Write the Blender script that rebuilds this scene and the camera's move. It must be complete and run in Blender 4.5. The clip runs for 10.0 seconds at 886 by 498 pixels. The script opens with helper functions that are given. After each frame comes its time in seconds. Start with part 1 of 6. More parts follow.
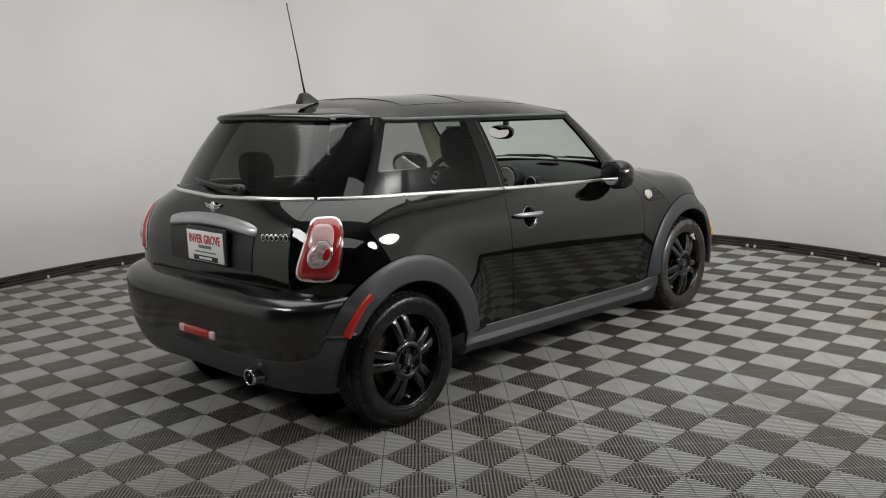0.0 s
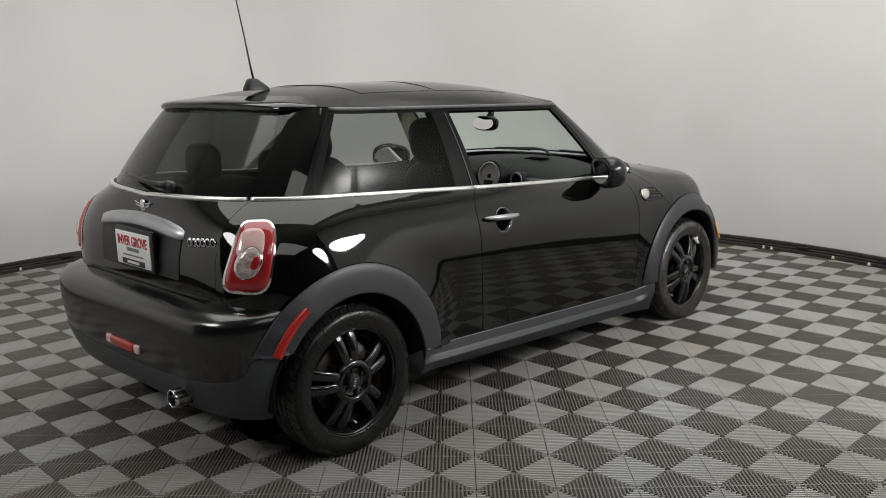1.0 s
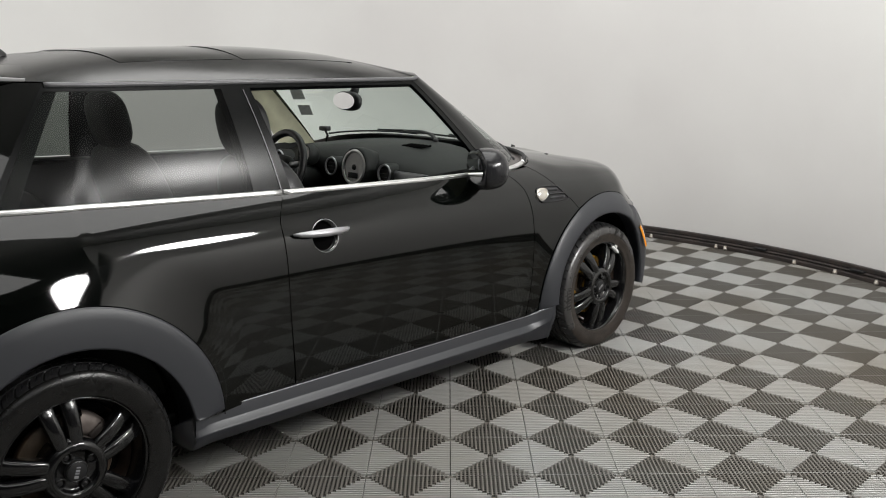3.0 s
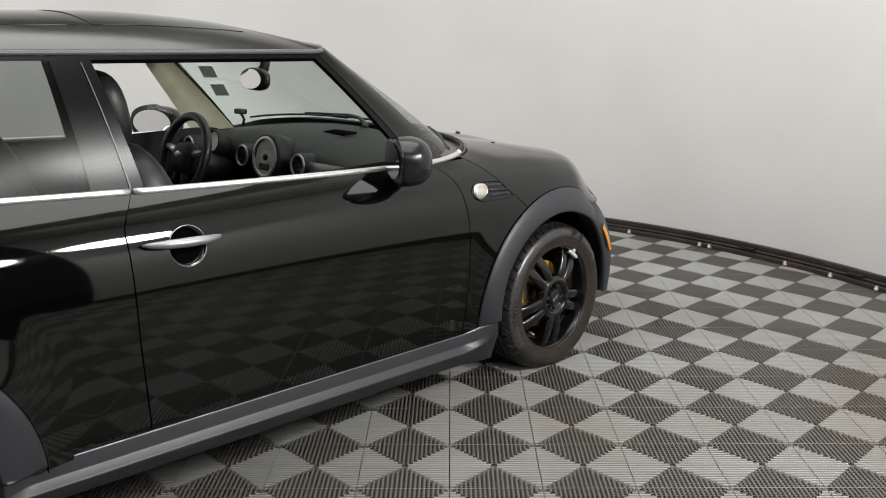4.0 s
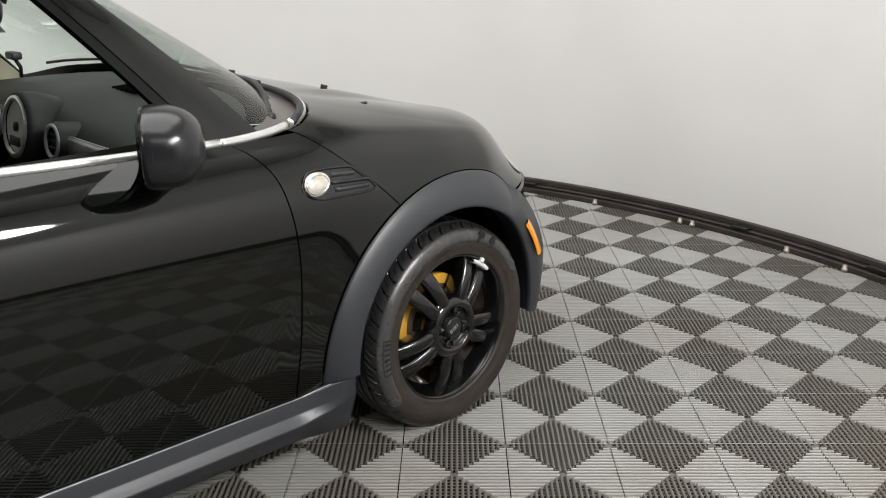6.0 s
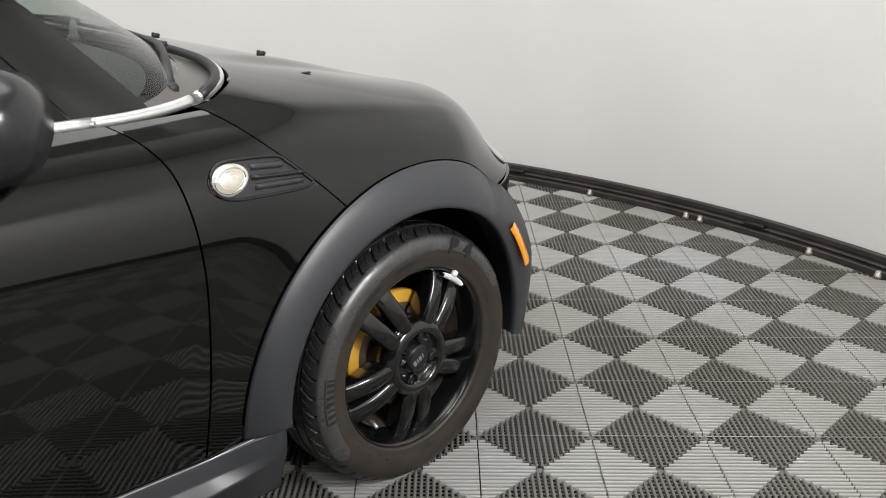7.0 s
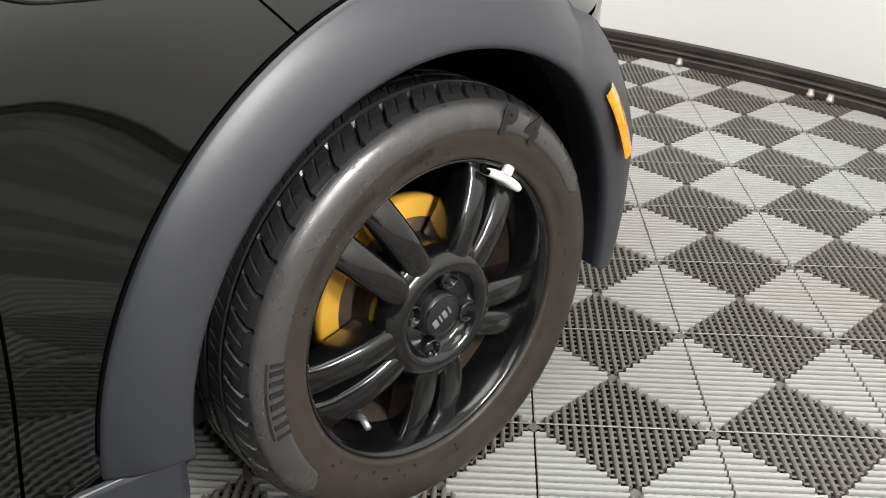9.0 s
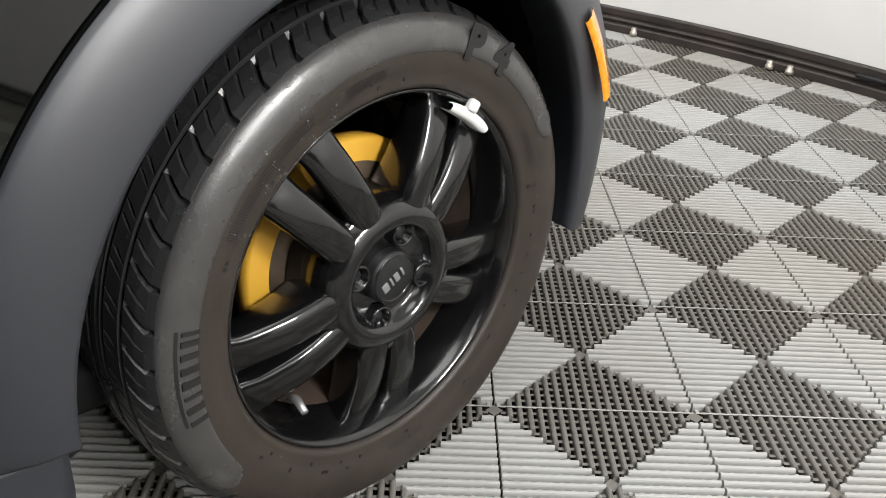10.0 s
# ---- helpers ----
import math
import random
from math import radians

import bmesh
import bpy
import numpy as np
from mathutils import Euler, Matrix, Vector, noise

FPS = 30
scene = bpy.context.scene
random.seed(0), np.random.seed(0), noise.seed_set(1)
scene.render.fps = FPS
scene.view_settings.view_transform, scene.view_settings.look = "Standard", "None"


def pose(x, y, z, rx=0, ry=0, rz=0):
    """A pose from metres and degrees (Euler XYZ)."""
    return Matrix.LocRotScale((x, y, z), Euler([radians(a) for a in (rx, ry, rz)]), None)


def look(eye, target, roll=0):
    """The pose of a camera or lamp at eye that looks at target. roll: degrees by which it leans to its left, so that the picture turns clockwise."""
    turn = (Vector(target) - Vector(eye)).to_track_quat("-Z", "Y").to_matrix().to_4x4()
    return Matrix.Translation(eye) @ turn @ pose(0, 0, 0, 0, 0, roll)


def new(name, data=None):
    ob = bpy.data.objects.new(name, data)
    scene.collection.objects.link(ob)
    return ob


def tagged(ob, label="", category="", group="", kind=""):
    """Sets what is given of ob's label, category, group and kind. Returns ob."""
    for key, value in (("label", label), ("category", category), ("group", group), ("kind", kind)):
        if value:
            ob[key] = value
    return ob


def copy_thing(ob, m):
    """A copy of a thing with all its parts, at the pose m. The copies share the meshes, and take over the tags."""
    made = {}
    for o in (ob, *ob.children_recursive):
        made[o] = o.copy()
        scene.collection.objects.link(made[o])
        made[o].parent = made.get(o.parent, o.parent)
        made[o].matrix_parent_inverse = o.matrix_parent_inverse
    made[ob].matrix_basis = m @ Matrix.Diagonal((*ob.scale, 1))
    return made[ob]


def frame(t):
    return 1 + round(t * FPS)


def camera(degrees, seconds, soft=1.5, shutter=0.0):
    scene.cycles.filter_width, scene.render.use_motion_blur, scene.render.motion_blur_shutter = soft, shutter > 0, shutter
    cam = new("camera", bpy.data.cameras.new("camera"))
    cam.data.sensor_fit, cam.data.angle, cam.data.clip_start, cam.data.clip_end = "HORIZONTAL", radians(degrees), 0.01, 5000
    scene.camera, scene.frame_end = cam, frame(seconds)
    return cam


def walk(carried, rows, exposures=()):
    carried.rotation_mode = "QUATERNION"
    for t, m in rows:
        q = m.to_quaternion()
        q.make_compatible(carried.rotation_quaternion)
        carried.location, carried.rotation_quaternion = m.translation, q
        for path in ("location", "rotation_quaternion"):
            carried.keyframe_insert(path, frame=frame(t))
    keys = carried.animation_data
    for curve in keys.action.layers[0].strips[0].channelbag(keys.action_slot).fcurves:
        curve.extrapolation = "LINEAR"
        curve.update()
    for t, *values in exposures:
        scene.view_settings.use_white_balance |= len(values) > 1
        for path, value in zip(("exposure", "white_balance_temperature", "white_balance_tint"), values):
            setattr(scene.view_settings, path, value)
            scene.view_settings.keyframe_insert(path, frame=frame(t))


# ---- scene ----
cam = camera(53.22, 10.0, 1.0)
PATH = [
    (0, (-1.480, -5.273, 1.454), (-1.441, -3.308, 1.084), -1.94),
    (0.5, (-1.316, -5.029, 1.449), (-1.310, -3.067, 1.061), -2.36),
    (1, (-1.171, -4.823, 1.445), (-1.202, -2.864, 1.047), -1.47),
    (1.5, (-1.023, -4.534, 1.429), (-1.089, -2.577, 1.020), -2.62),
    (2, (-0.887, -4.272, 1.431), (-0.957, -2.320, 1.002), -2.20),
    (2.5, (-0.707, -4.017, 1.445), (-0.745, -2.071, 0.985), -1.04),
    (2.7, (-0.642, -3.940, 1.441), (-0.662, -1.995, 0.976), -0.81),
    (4, (-0.268, -3.218, 1.365), (-0.289, -1.283, 0.857), -0.47),
    (4.5, (-0.139, -2.968, 1.360), (-0.135, -1.040, 0.828), 0.55),
    (5, (-0.034, -2.702, 1.336), (-0.035, -0.783, 0.773), 0.46),
    (5.5, (0.059, -2.449, 1.308), (0.059, -0.544, 0.701), 0.03),
    (5.7, (0.110, -2.302, 1.297), (0.082, -0.402, 0.673), -0.48),
    (6.8, (0.176, -1.707, 1.213), (0.169, 0.171, 0.523), 0.02),
    (7, (0.192, -1.606, 1.181), (0.193, 0.271, 0.491), 0.34),
    (7.5, (0.186, -1.329, 1.129), (0.163, 0.526, 0.381), -0.08),
    (8, (0.211, -1.116, 1.051), (0.119, 0.682, 0.181), -0.42),
    (8.5, (0.189, -0.953, 0.979), (0.083, 0.820, 0.059), 0.18),
    (9, (0.190, -0.830, 0.886), (0.101, 0.939, -0.042), 0.63),
    (9.5, (0.167, -0.737, 0.814), (0.175, 1.026, -0.132), 2.33),
    (10, (0.168, -0.692, 0.766), (0.221, 1.069, -0.181), 3.11),
]
walk(cam, [(t, look(eye, target, roll)) for t, eye, target, roll in PATH],
     [(0, -0.20), (1.0, -0.20), (1.5, -0.20), (2.0, -0.04), (2.5, 0.04), (4.0, 0.06), (4.5, 0.06), (5.0, 0.20), (5.5, 0.25), (7.0, 0.34), (7.5, 0.34), (8.0, 0.78), (8.5, 0.94), (9, 0.90), (10, 0.84)])

# ---- light ----
world = bpy.data.worlds.new("studio_world")
scene.world = world
world.use_nodes = True
world.node_tree.nodes["Background"].inputs[0].default_value = (0.6, 0.62, 0.65, 1)
world.node_tree.nodes["Background"].inputs[1].default_value = 0.05



def area_lamp(name, x, y, z, sx, sy, watts, target=None, colour=(1.0, 0.992, 0.972)):
    data = bpy.data.lights.new(name, "AREA")
    data.shape, data.size, data.size_y, data.energy, data.color = "RECTANGLE" if sx > 2 else "ELLIPSE", sx, sy, watts, colour
    ob = new(name, data)
    ob.matrix_world = look((x, y, z), target if target else (x, y + 0.001, 0))
    return ob


WALL_C, WALL_R, WALL_H, CEIL_Z, BACK_Y = (-1.56, -0.66), 3.91, 3.59, 3.6, -9.0
ARC_0, ARC_1 = math.radians(-27), math.radians(207)
LAMPS = [
    ((-1.60, -0.1, 3.45), (4.6, 3.7), 126, None),
    ((1.80, -1.90, 2.25), (0.80, 0.36), 60, (-0.6, -0.8, 0.45)),
    ((1.72, -2.85, 2.20), (0.50, 0.46), 22, (-1.2, -1.1, 0.6)),
    # Inferred from the bumper's glint, then moved to brighten the rear floor.
    ((-4.75, -3.05, 2.85), (1.4, 1.0), 54, (-3.3, -1.5, 0.0)),
    # Added unseen panel that fills the right wall and the near flank.
    ((1.30, -4.80, 3.45), (3.6, 2.0), 40, None),
    # Two added unseen washers brighten the upper wall for the bonnet's reflection.
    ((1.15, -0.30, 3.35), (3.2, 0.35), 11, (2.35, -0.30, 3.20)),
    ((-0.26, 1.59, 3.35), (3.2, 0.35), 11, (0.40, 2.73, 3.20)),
]
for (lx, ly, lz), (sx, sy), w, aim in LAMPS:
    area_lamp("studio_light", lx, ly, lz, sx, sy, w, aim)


# ---- materials ----
def mat(name, colour, rough=0.5, metal=0.0, spec=0.5, noise_size=0.0, noise_amount=0.0, bump=0.0, bump_size=40.0,
        second=None, coat=0.0, transmission=0.0, emission=0.0, random_amount=0.0, stretch=None, rough_var=0.0, world_space=False):
    """A principled material; a coarse and a fine noise vary its colour and relief."""
    m = bpy.data.materials.new(name)
    m.use_nodes = True
    nt = m.node_tree
    b = nt.nodes["Principled BSDF"]
    b.inputs["Base Color"].default_value = (*colour, 1)
    b.inputs["Roughness"].default_value = rough
    b.inputs["Metallic"].default_value = metal
    b.inputs["Specular IOR Level"].default_value = spec
    b.inputs["Coat Weight"].default_value = coat
    b.inputs["Coat Roughness"].default_value = 0.05
    b.inputs["Transmission Weight"].default_value = transmission
    if emission:
        b.inputs["Emission Color"].default_value = (*colour, 1)
        b.inputs["Emission Strength"].default_value = emission
    coord = nt.nodes.new("ShaderNodeTexCoord")
    vec = coord.outputs["Object"]
    if world_space:
        vec = nt.nodes.new("ShaderNodeNewGeometry").outputs["Position"]
    if stretch:
        mp = nt.nodes.new("ShaderNodeMapping")
        mp.inputs["Scale"].default_value = stretch
        nt.links.new(vec, mp.inputs["Vector"])
        vec = mp.outputs["Vector"]
    col = None
    if noise_size:
        tex = nt.nodes.new("ShaderNodeTexNoise")
        tex.inputs["Scale"].default_value = noise_size
        tex.inputs["Detail"].default_value = 6
        nt.links.new(vec, tex.inputs["Vector"])
        ramp = nt.nodes.new("ShaderNodeMapRange")
        ramp.inputs["From Min"].default_value, ramp.inputs["From Max"].default_value = 0.32, 0.68
        nt.links.new(tex.outputs["Fac"], ramp.inputs["Value"])
        mix = nt.nodes.new("ShaderNodeMix")
        mix.data_type = "RGBA"
        other = second if second else tuple(max(0.0, c * (1 - noise_amount)) for c in colour)
        mix.inputs["A"].default_value = (*colour, 1)
        mix.inputs["B"].default_value = (*other, 1)
        nt.links.new(ramp.outputs["Result"], mix.inputs["Factor"])
        col = mix.outputs["Result"]
        if rough_var:
            rr = nt.nodes.new("ShaderNodeMapRange")
            rr.inputs["To Min"].default_value, rr.inputs["To Max"].default_value = rough, min(1.0, rough + rough_var)
            nt.links.new(ramp.outputs["Result"], rr.inputs["Value"])
            nt.links.new(rr.outputs["Result"], b.inputs["Roughness"])
    if random_amount:
        info = nt.nodes.new("ShaderNodeObjectInfo")
        isl = nt.nodes.new("ShaderNodeNewGeometry")
        add = nt.nodes.new("ShaderNodeMath")
        add.operation = "ADD"
        nt.links.new(info.outputs["Random"], add.inputs[0])
        nt.links.new(isl.outputs["Random Per Island"], add.inputs[1])
        rng = nt.nodes.new("ShaderNodeMapRange")
        rng.inputs["From Max"].default_value = 2.0
        rng.inputs["To Min"].default_value, rng.inputs["To Max"].default_value = 1 - random_amount, 1 + random_amount
        nt.links.new(add.outputs[0], rng.inputs["Value"])
        hsv = nt.nodes.new("ShaderNodeHueSaturation")
        hsv.inputs["Color"].default_value = (*colour, 1)
        if col:
            nt.links.new(col, hsv.inputs["Color"])
        nt.links.new(rng.outputs["Result"], hsv.inputs["Value"])
        col = hsv.outputs["Color"]
    if col:
        nt.links.new(col, b.inputs["Base Color"])
    if bump:
        tex2 = nt.nodes.new("ShaderNodeTexNoise")
        tex2.inputs["Scale"].default_value = bump_size
        tex2.inputs["Detail"].default_value = 4
        nt.links.new(vec, tex2.inputs["Vector"])
        bp = nt.nodes.new("ShaderNodeBump")
        bp.inputs["Strength"].default_value = bump
        bp.inputs["Distance"].default_value = 0.002
        nt.links.new(tex2.outputs["Fac"], bp.inputs["Height"])
        nt.links.new(bp.outputs["Normal"], b.inputs["Normal"])
    return m


def pane(name, tint, gloss_rough=0.0, least=0.035, power=4.5):
    """Window glass: what lies behind shows through the tint, and the surface mirrors by its angle."""
    m = bpy.data.materials.new(name)
    m.use_nodes = True
    nt = m.node_tree
    nt.nodes.remove(nt.nodes["Principled BSDF"])
    out = nt.nodes["Material Output"]
    see = nt.nodes.new("ShaderNodeBsdfTransparent")
    see.inputs["Color"].default_value = (*tint, 1)
    gl = nt.nodes.new("ShaderNodeBsdfGlossy")
    gl.inputs["Roughness"].default_value = gloss_rough
    lw = nt.nodes.new("ShaderNodeLayerWeight")
    lw.inputs["Blend"].default_value = 0.5
    pw = nt.nodes.new("ShaderNodeMath")
    pw.operation = "POWER"
    pw.inputs[1].default_value = power
    nt.links.new(lw.outputs["Facing"], pw.inputs[0])
    fr = nt.nodes.new("ShaderNodeMapRange")
    fr.inputs["To Min"].default_value, fr.inputs["To Max"].default_value = least, 0.95
    nt.links.new(pw.outputs[0], fr.inputs["Value"])
    mx = nt.nodes.new("ShaderNodeMixShader")
    nt.links.new(fr.outputs["Result"], mx.inputs["Fac"])
    nt.links.new(see.outputs["BSDF"], mx.inputs[1])
    nt.links.new(gl.outputs["BSDF"], mx.inputs[2])
    nt.links.new(mx.outputs["Shader"], out.inputs["Surface"])
    return m


M_PAINT = mat("gloss_black_paint", (0.0016, 0.0022, 0.0018), rough=0.030, spec=0.60, noise_size=1.3, noise_amount=0.25, coat=0.10, rough_var=0.015)
M_PAINT_DULL = mat("black_painted_bumper_plastic", (0.0045, 0.0050, 0.0050), rough=0.14, spec=0.95, noise_size=1.6, noise_amount=0.25, rough_var=0.08)
# Rougher than the body paint, to blur the lamp's reflection in the roof.
M_ROOF = mat("dusty_black_roof_paint", (0.0028, 0.0028, 0.0026), rough=0.14, spec=0.60, noise_size=1.8, noise_amount=0.3, rough_var=0.08)
M_FRIT = mat("black_edge_glass", (0.004, 0.0045, 0.0045), rough=0.22, spec=0.22, noise_size=5.0, noise_amount=0.2, rough_var=0.04)
M_CLAD = mat("textured_black_plastic", (0.020, 0.022, 0.028), rough=0.42, spec=0.85, noise_size=2.2, noise_amount=0.10, bump=0.05, bump_size=1100.0, rough_var=0.06)
# Paler copy of the trim plastic, lifted against the shade under the bumper.
M_CLAD_REAR = mat("dark_lower_plastic", (0.038, 0.042, 0.049), rough=0.42, spec=0.7, noise_size=9.0, noise_amount=0.2, bump=0.1, bump_size=900.0)
M_BLACK = mat("dull_black_plastic", (0.012, 0.012, 0.013), rough=0.45, noise_size=14.0, noise_amount=0.2, bump=0.1, bump_size=500.0)
M_LINER = mat("wheel_well_liner", (0.008, 0.008, 0.008), rough=0.9, spec=0.1, noise_size=12.0, noise_amount=0.3)
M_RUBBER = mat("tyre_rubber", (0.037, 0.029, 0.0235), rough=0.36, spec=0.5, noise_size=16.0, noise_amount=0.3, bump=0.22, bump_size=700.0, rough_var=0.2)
# Base grey is raised so the dressing's sheen sits partly in the colour.
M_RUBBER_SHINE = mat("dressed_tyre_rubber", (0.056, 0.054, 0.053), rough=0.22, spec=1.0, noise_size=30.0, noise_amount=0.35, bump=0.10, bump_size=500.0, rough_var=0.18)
M_RUBBER_WET = mat("wet_black_tyre_rubber", (0.010, 0.0098, 0.0096), rough=0.20, spec=0.4, noise_size=16.0, noise_amount=0.35, bump=0.2, bump_size=600.0, rough_var=0.10)
M_TREAD = mat("tyre_tread_rubber", (0.022, 0.022, 0.023), rough=0.24, spec=0.8, noise_size=30.0, noise_amount=0.35, bump=0.15, bump_size=400.0, rough_var=0.2)
M_RUBBER_MARK = mat("tyre_lettering", (0.012, 0.012, 0.012), rough=0.5)
M_RIM = mat("gloss_black_wheel", (0.0060, 0.0060, 0.0066), rough=0.12, spec=0.6, noise_size=25.0, noise_amount=0.4, bump=0.05, bump_size=150.0, rough_var=0.12, coat=0.35)
M_DROP = mat("water_drop", (0.16, 0.155, 0.15), rough=0.06, spec=0.8)
M_BARREL = mat("brown_dusty_barrel", (0.115, 0.082, 0.064), rough=0.42, metal=0.2, noise_size=18.0, noise_amount=0.5, rough_var=0.2)
M_DISC = mat("golden_brake_disc", (0.68, 0.39, 0.045), rough=0.45, metal=0.15, noise_size=9.0, second=(0.66, 0.34, 0.03), rough_var=0.15)
M_DISC_DARK = mat("worn_disc_band", (0.17, 0.125, 0.085), rough=0.38, metal=0.45, noise_size=14.0, second=(0.055, 0.042, 0.032))
M_RUST = mat("rusty_disc_hat", (0.30, 0.13, 0.055), rough=0.8, noise_size=30.0, noise_amount=0.5, bump=0.3, bump_size=200.0)
M_CHROME = mat("chrome", (0.78, 0.78, 0.78), rough=0.10, metal=1.0, noise_size=20.0, noise_amount=0.06)
M_STEEL = mat("dark_exhaust_steel", (0.22, 0.215, 0.21), rough=0.22, metal=1.0, noise_size=40.0, noise_amount=0.3)
M_STRIP = mat("bright_satin_strip", (0.80, 0.80, 0.79), rough=0.34, metal=0.9, noise_size=20.0, noise_amount=0.06)
M_SATIN = mat("satin_silver", (0.46, 0.46, 0.48), rough=0.38, metal=0.75, noise_size=16.0, noise_amount=0.1)
M_GREY = mat("grey_trim_strip", (0.12, 0.12, 0.125), rough=0.35, noise_size=14.0, noise_amount=0.1)
M_SLAT = mat("dark_grey_slat", (0.035, 0.035, 0.038), rough=0.30, noise_size=14.0, noise_amount=0.2)
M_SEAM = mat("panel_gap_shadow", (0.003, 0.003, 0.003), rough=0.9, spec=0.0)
M_RED = mat("red_lens", (0.30, 0.012, 0.016), rough=0.12, spec=0.6, coat=0.6, noise_size=14.0, second=(0.36, 0.025, 0.025))
M_RED_DULL = mat("red_reflector", (0.30, 0.012, 0.010), rough=0.25, coat=0.6, noise_size=160.0, second=(0.45, 0.03, 0.02))
M_BOWL = mat("clear_reversing_bowl", (0.66, 0.56, 0.55), rough=0.16, metal=0.2, coat=0.7, noise_size=38.0, second=(0.30, 0.20, 0.20), stretch=(1.0, 1.0, 3.0))
M_CALIPER = mat("dusty_cast_caliper", (0.22, 0.185, 0.165), rough=0.55, metal=0.3, noise_size=25.0, noise_amount=0.5)
M_PINK = mat("clear_over_red_lens", (0.60, 0.33, 0.32), rough=0.14, coat=0.7, noise_size=12.0, second=(0.74, 0.58, 0.56))
M_AMBER = mat("amber_marker", (0.95, 0.30, 0.01), rough=0.2, coat=0.8, noise_size=120.0, second=(1.0, 0.40, 0.03))
M_LAMP = mat("clear_lamp_lens", (0.74, 0.73, 0.70), rough=0.10, metal=0.4, coat=0.8, noise_size=45.0, second=(0.60, 0.52, 0.40))
M_WHITE = mat("white_paint", (0.80, 0.80, 0.79), rough=0.5, noise_size=40.0, noise_amount=0.06)
M_PLATE_RED = mat("red_print", (0.45, 0.03, 0.03), rough=0.5)
M_PLATE_GREY = mat("grey_print", (0.16, 0.16, 0.17), rough=0.5)
M_LEATHER = mat("black_leatherette", (0.020, 0.020, 0.021), rough=0.42, noise_size=12.0, noise_amount=0.25, bump=0.2, bump_size=260.0)
M_SCUTTLE = mat("scuttle_plastic", (0.105, 0.095, 0.090), rough=0.36, spec=0.7, noise_size=8.0, noise_amount=0.2, bump=0.08, bump_size=700.0)
M_CAP = mat("satin_black_cap", (0.016, 0.016, 0.018), rough=0.19, noise_size=10.0, noise_amount=0.2, bump=0.08, bump_size=700.0)
M_DASH = mat("soft_dash_plastic", (0.011, 0.0125, 0.012), spec=0.3, rough=0.55, noise_size=10.0, noise_amount=0.2, bump=0.2, bump_size=600.0)
M_BEIGE = mat("beige_fabric_trim", (0.56, 0.55, 0.40), rough=0.85, noise_size=20.0, noise_amount=0.12, bump=0.2, bump_size=500.0)
M_DIAL = mat("pale_dial_face", (0.90, 0.89, 0.87), rough=0.35, metal=0.1, noise_size=18.0, noise_amount=0.1)
M_MIRROR = mat("mirror_glass", (0.85, 0.85, 0.85), rough=0.01, metal=1.0)
# Raised to a pale tone that stands for light coming through the label.
M_STICKER = mat("faded_windscreen_label", (0.66, 0.70, 0.68), rough=0.7, noise_size=90.0, noise_amount=0.4)
M_CLEAR = pane("clear_green_glass", (0.86, 0.95, 0.90), 0.0, 0.06, 3.6)
M_TINT = pane("smoked_glass", (0.36, 0.38, 0.365), 0.20, 0.016)
M_TINT_REAR = pane("dark_smoked_glass", (0.15, 0.158, 0.152), 0.10, 0.06)
# The coarse second tone puts soft wall shading into the colour.
M_WALL = mat("matt_white_wall", (0.74, 0.735, 0.72), rough=0.85, spec=0.2, noise_size=0.55, second=(0.645, 0.632, 0.622), bump=0.05, bump_size=6.0)
M_DIM = mat("dark_grey_wall", (0.10, 0.10, 0.105), rough=0.8, noise_size=0.7, noise_amount=0.2)
M_CEIL = mat("matt_pale_ceiling", (0.55, 0.55, 0.545), rough=0.9, noise_size=0.8, noise_amount=0.12)
M_RAIL = mat("black_rubber_rail", (0.020, 0.017, 0.016), rough=0.5, noise_size=9.0, second=(0.045, 0.034, 0.030), bump=0.2, bump_size=60.0)
M_BOLT = mat("worn_zinc_bolt", (0.50, 0.49, 0.46), rough=0.4, metal=0.6, noise_size=90.0, second=(0.40, 0.34, 0.28))
# One grey plastic; shading by rib direction is put into two tones.
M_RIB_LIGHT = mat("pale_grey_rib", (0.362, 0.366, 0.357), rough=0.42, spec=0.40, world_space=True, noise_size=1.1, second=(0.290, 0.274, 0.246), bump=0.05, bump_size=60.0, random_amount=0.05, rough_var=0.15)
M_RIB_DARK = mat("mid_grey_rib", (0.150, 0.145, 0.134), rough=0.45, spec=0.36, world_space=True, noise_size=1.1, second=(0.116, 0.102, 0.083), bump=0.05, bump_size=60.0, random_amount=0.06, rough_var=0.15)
# Near-black, so that the gaps between the ribs read dark.
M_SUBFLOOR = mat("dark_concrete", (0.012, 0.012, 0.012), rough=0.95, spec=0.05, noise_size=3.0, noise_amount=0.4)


# ---- mesh helpers ----
# sheets whose faces are laid from the inside
OUTWARD = ("tailgate", "roof", "rear_bumper", "lower_trim", "sunroof", "tail_lamp", "lens", "upper_lens", "bulb_bowl", "bulb", "headlamp", "rear_window", "scuttle", "plate_recess", "arch_trim", "side_marker", "tyre", "dashboard", "handle_bowl", "headlining", "caliper")
def part(name, bm, material, parent=None, label="", smooth=True, m=None):
    me = bpy.data.meshes.new(name)
    bm.to_mesh(me)
    bm.free()
    for mt in (material if isinstance(material, (list, tuple)) else [material]):
        me.materials.append(mt)
    if smooth:
        me.polygons.foreach_set("use_smooth", [True] * len(me.polygons))
    ob = new(name, me)
    if parent:
        ob.parent = parent
    if name in OUTWARD:
        me.flip_normals()
    if m is not None:
        ob.matrix_local = m
    if label:
        ob["label"] = label
    return ob


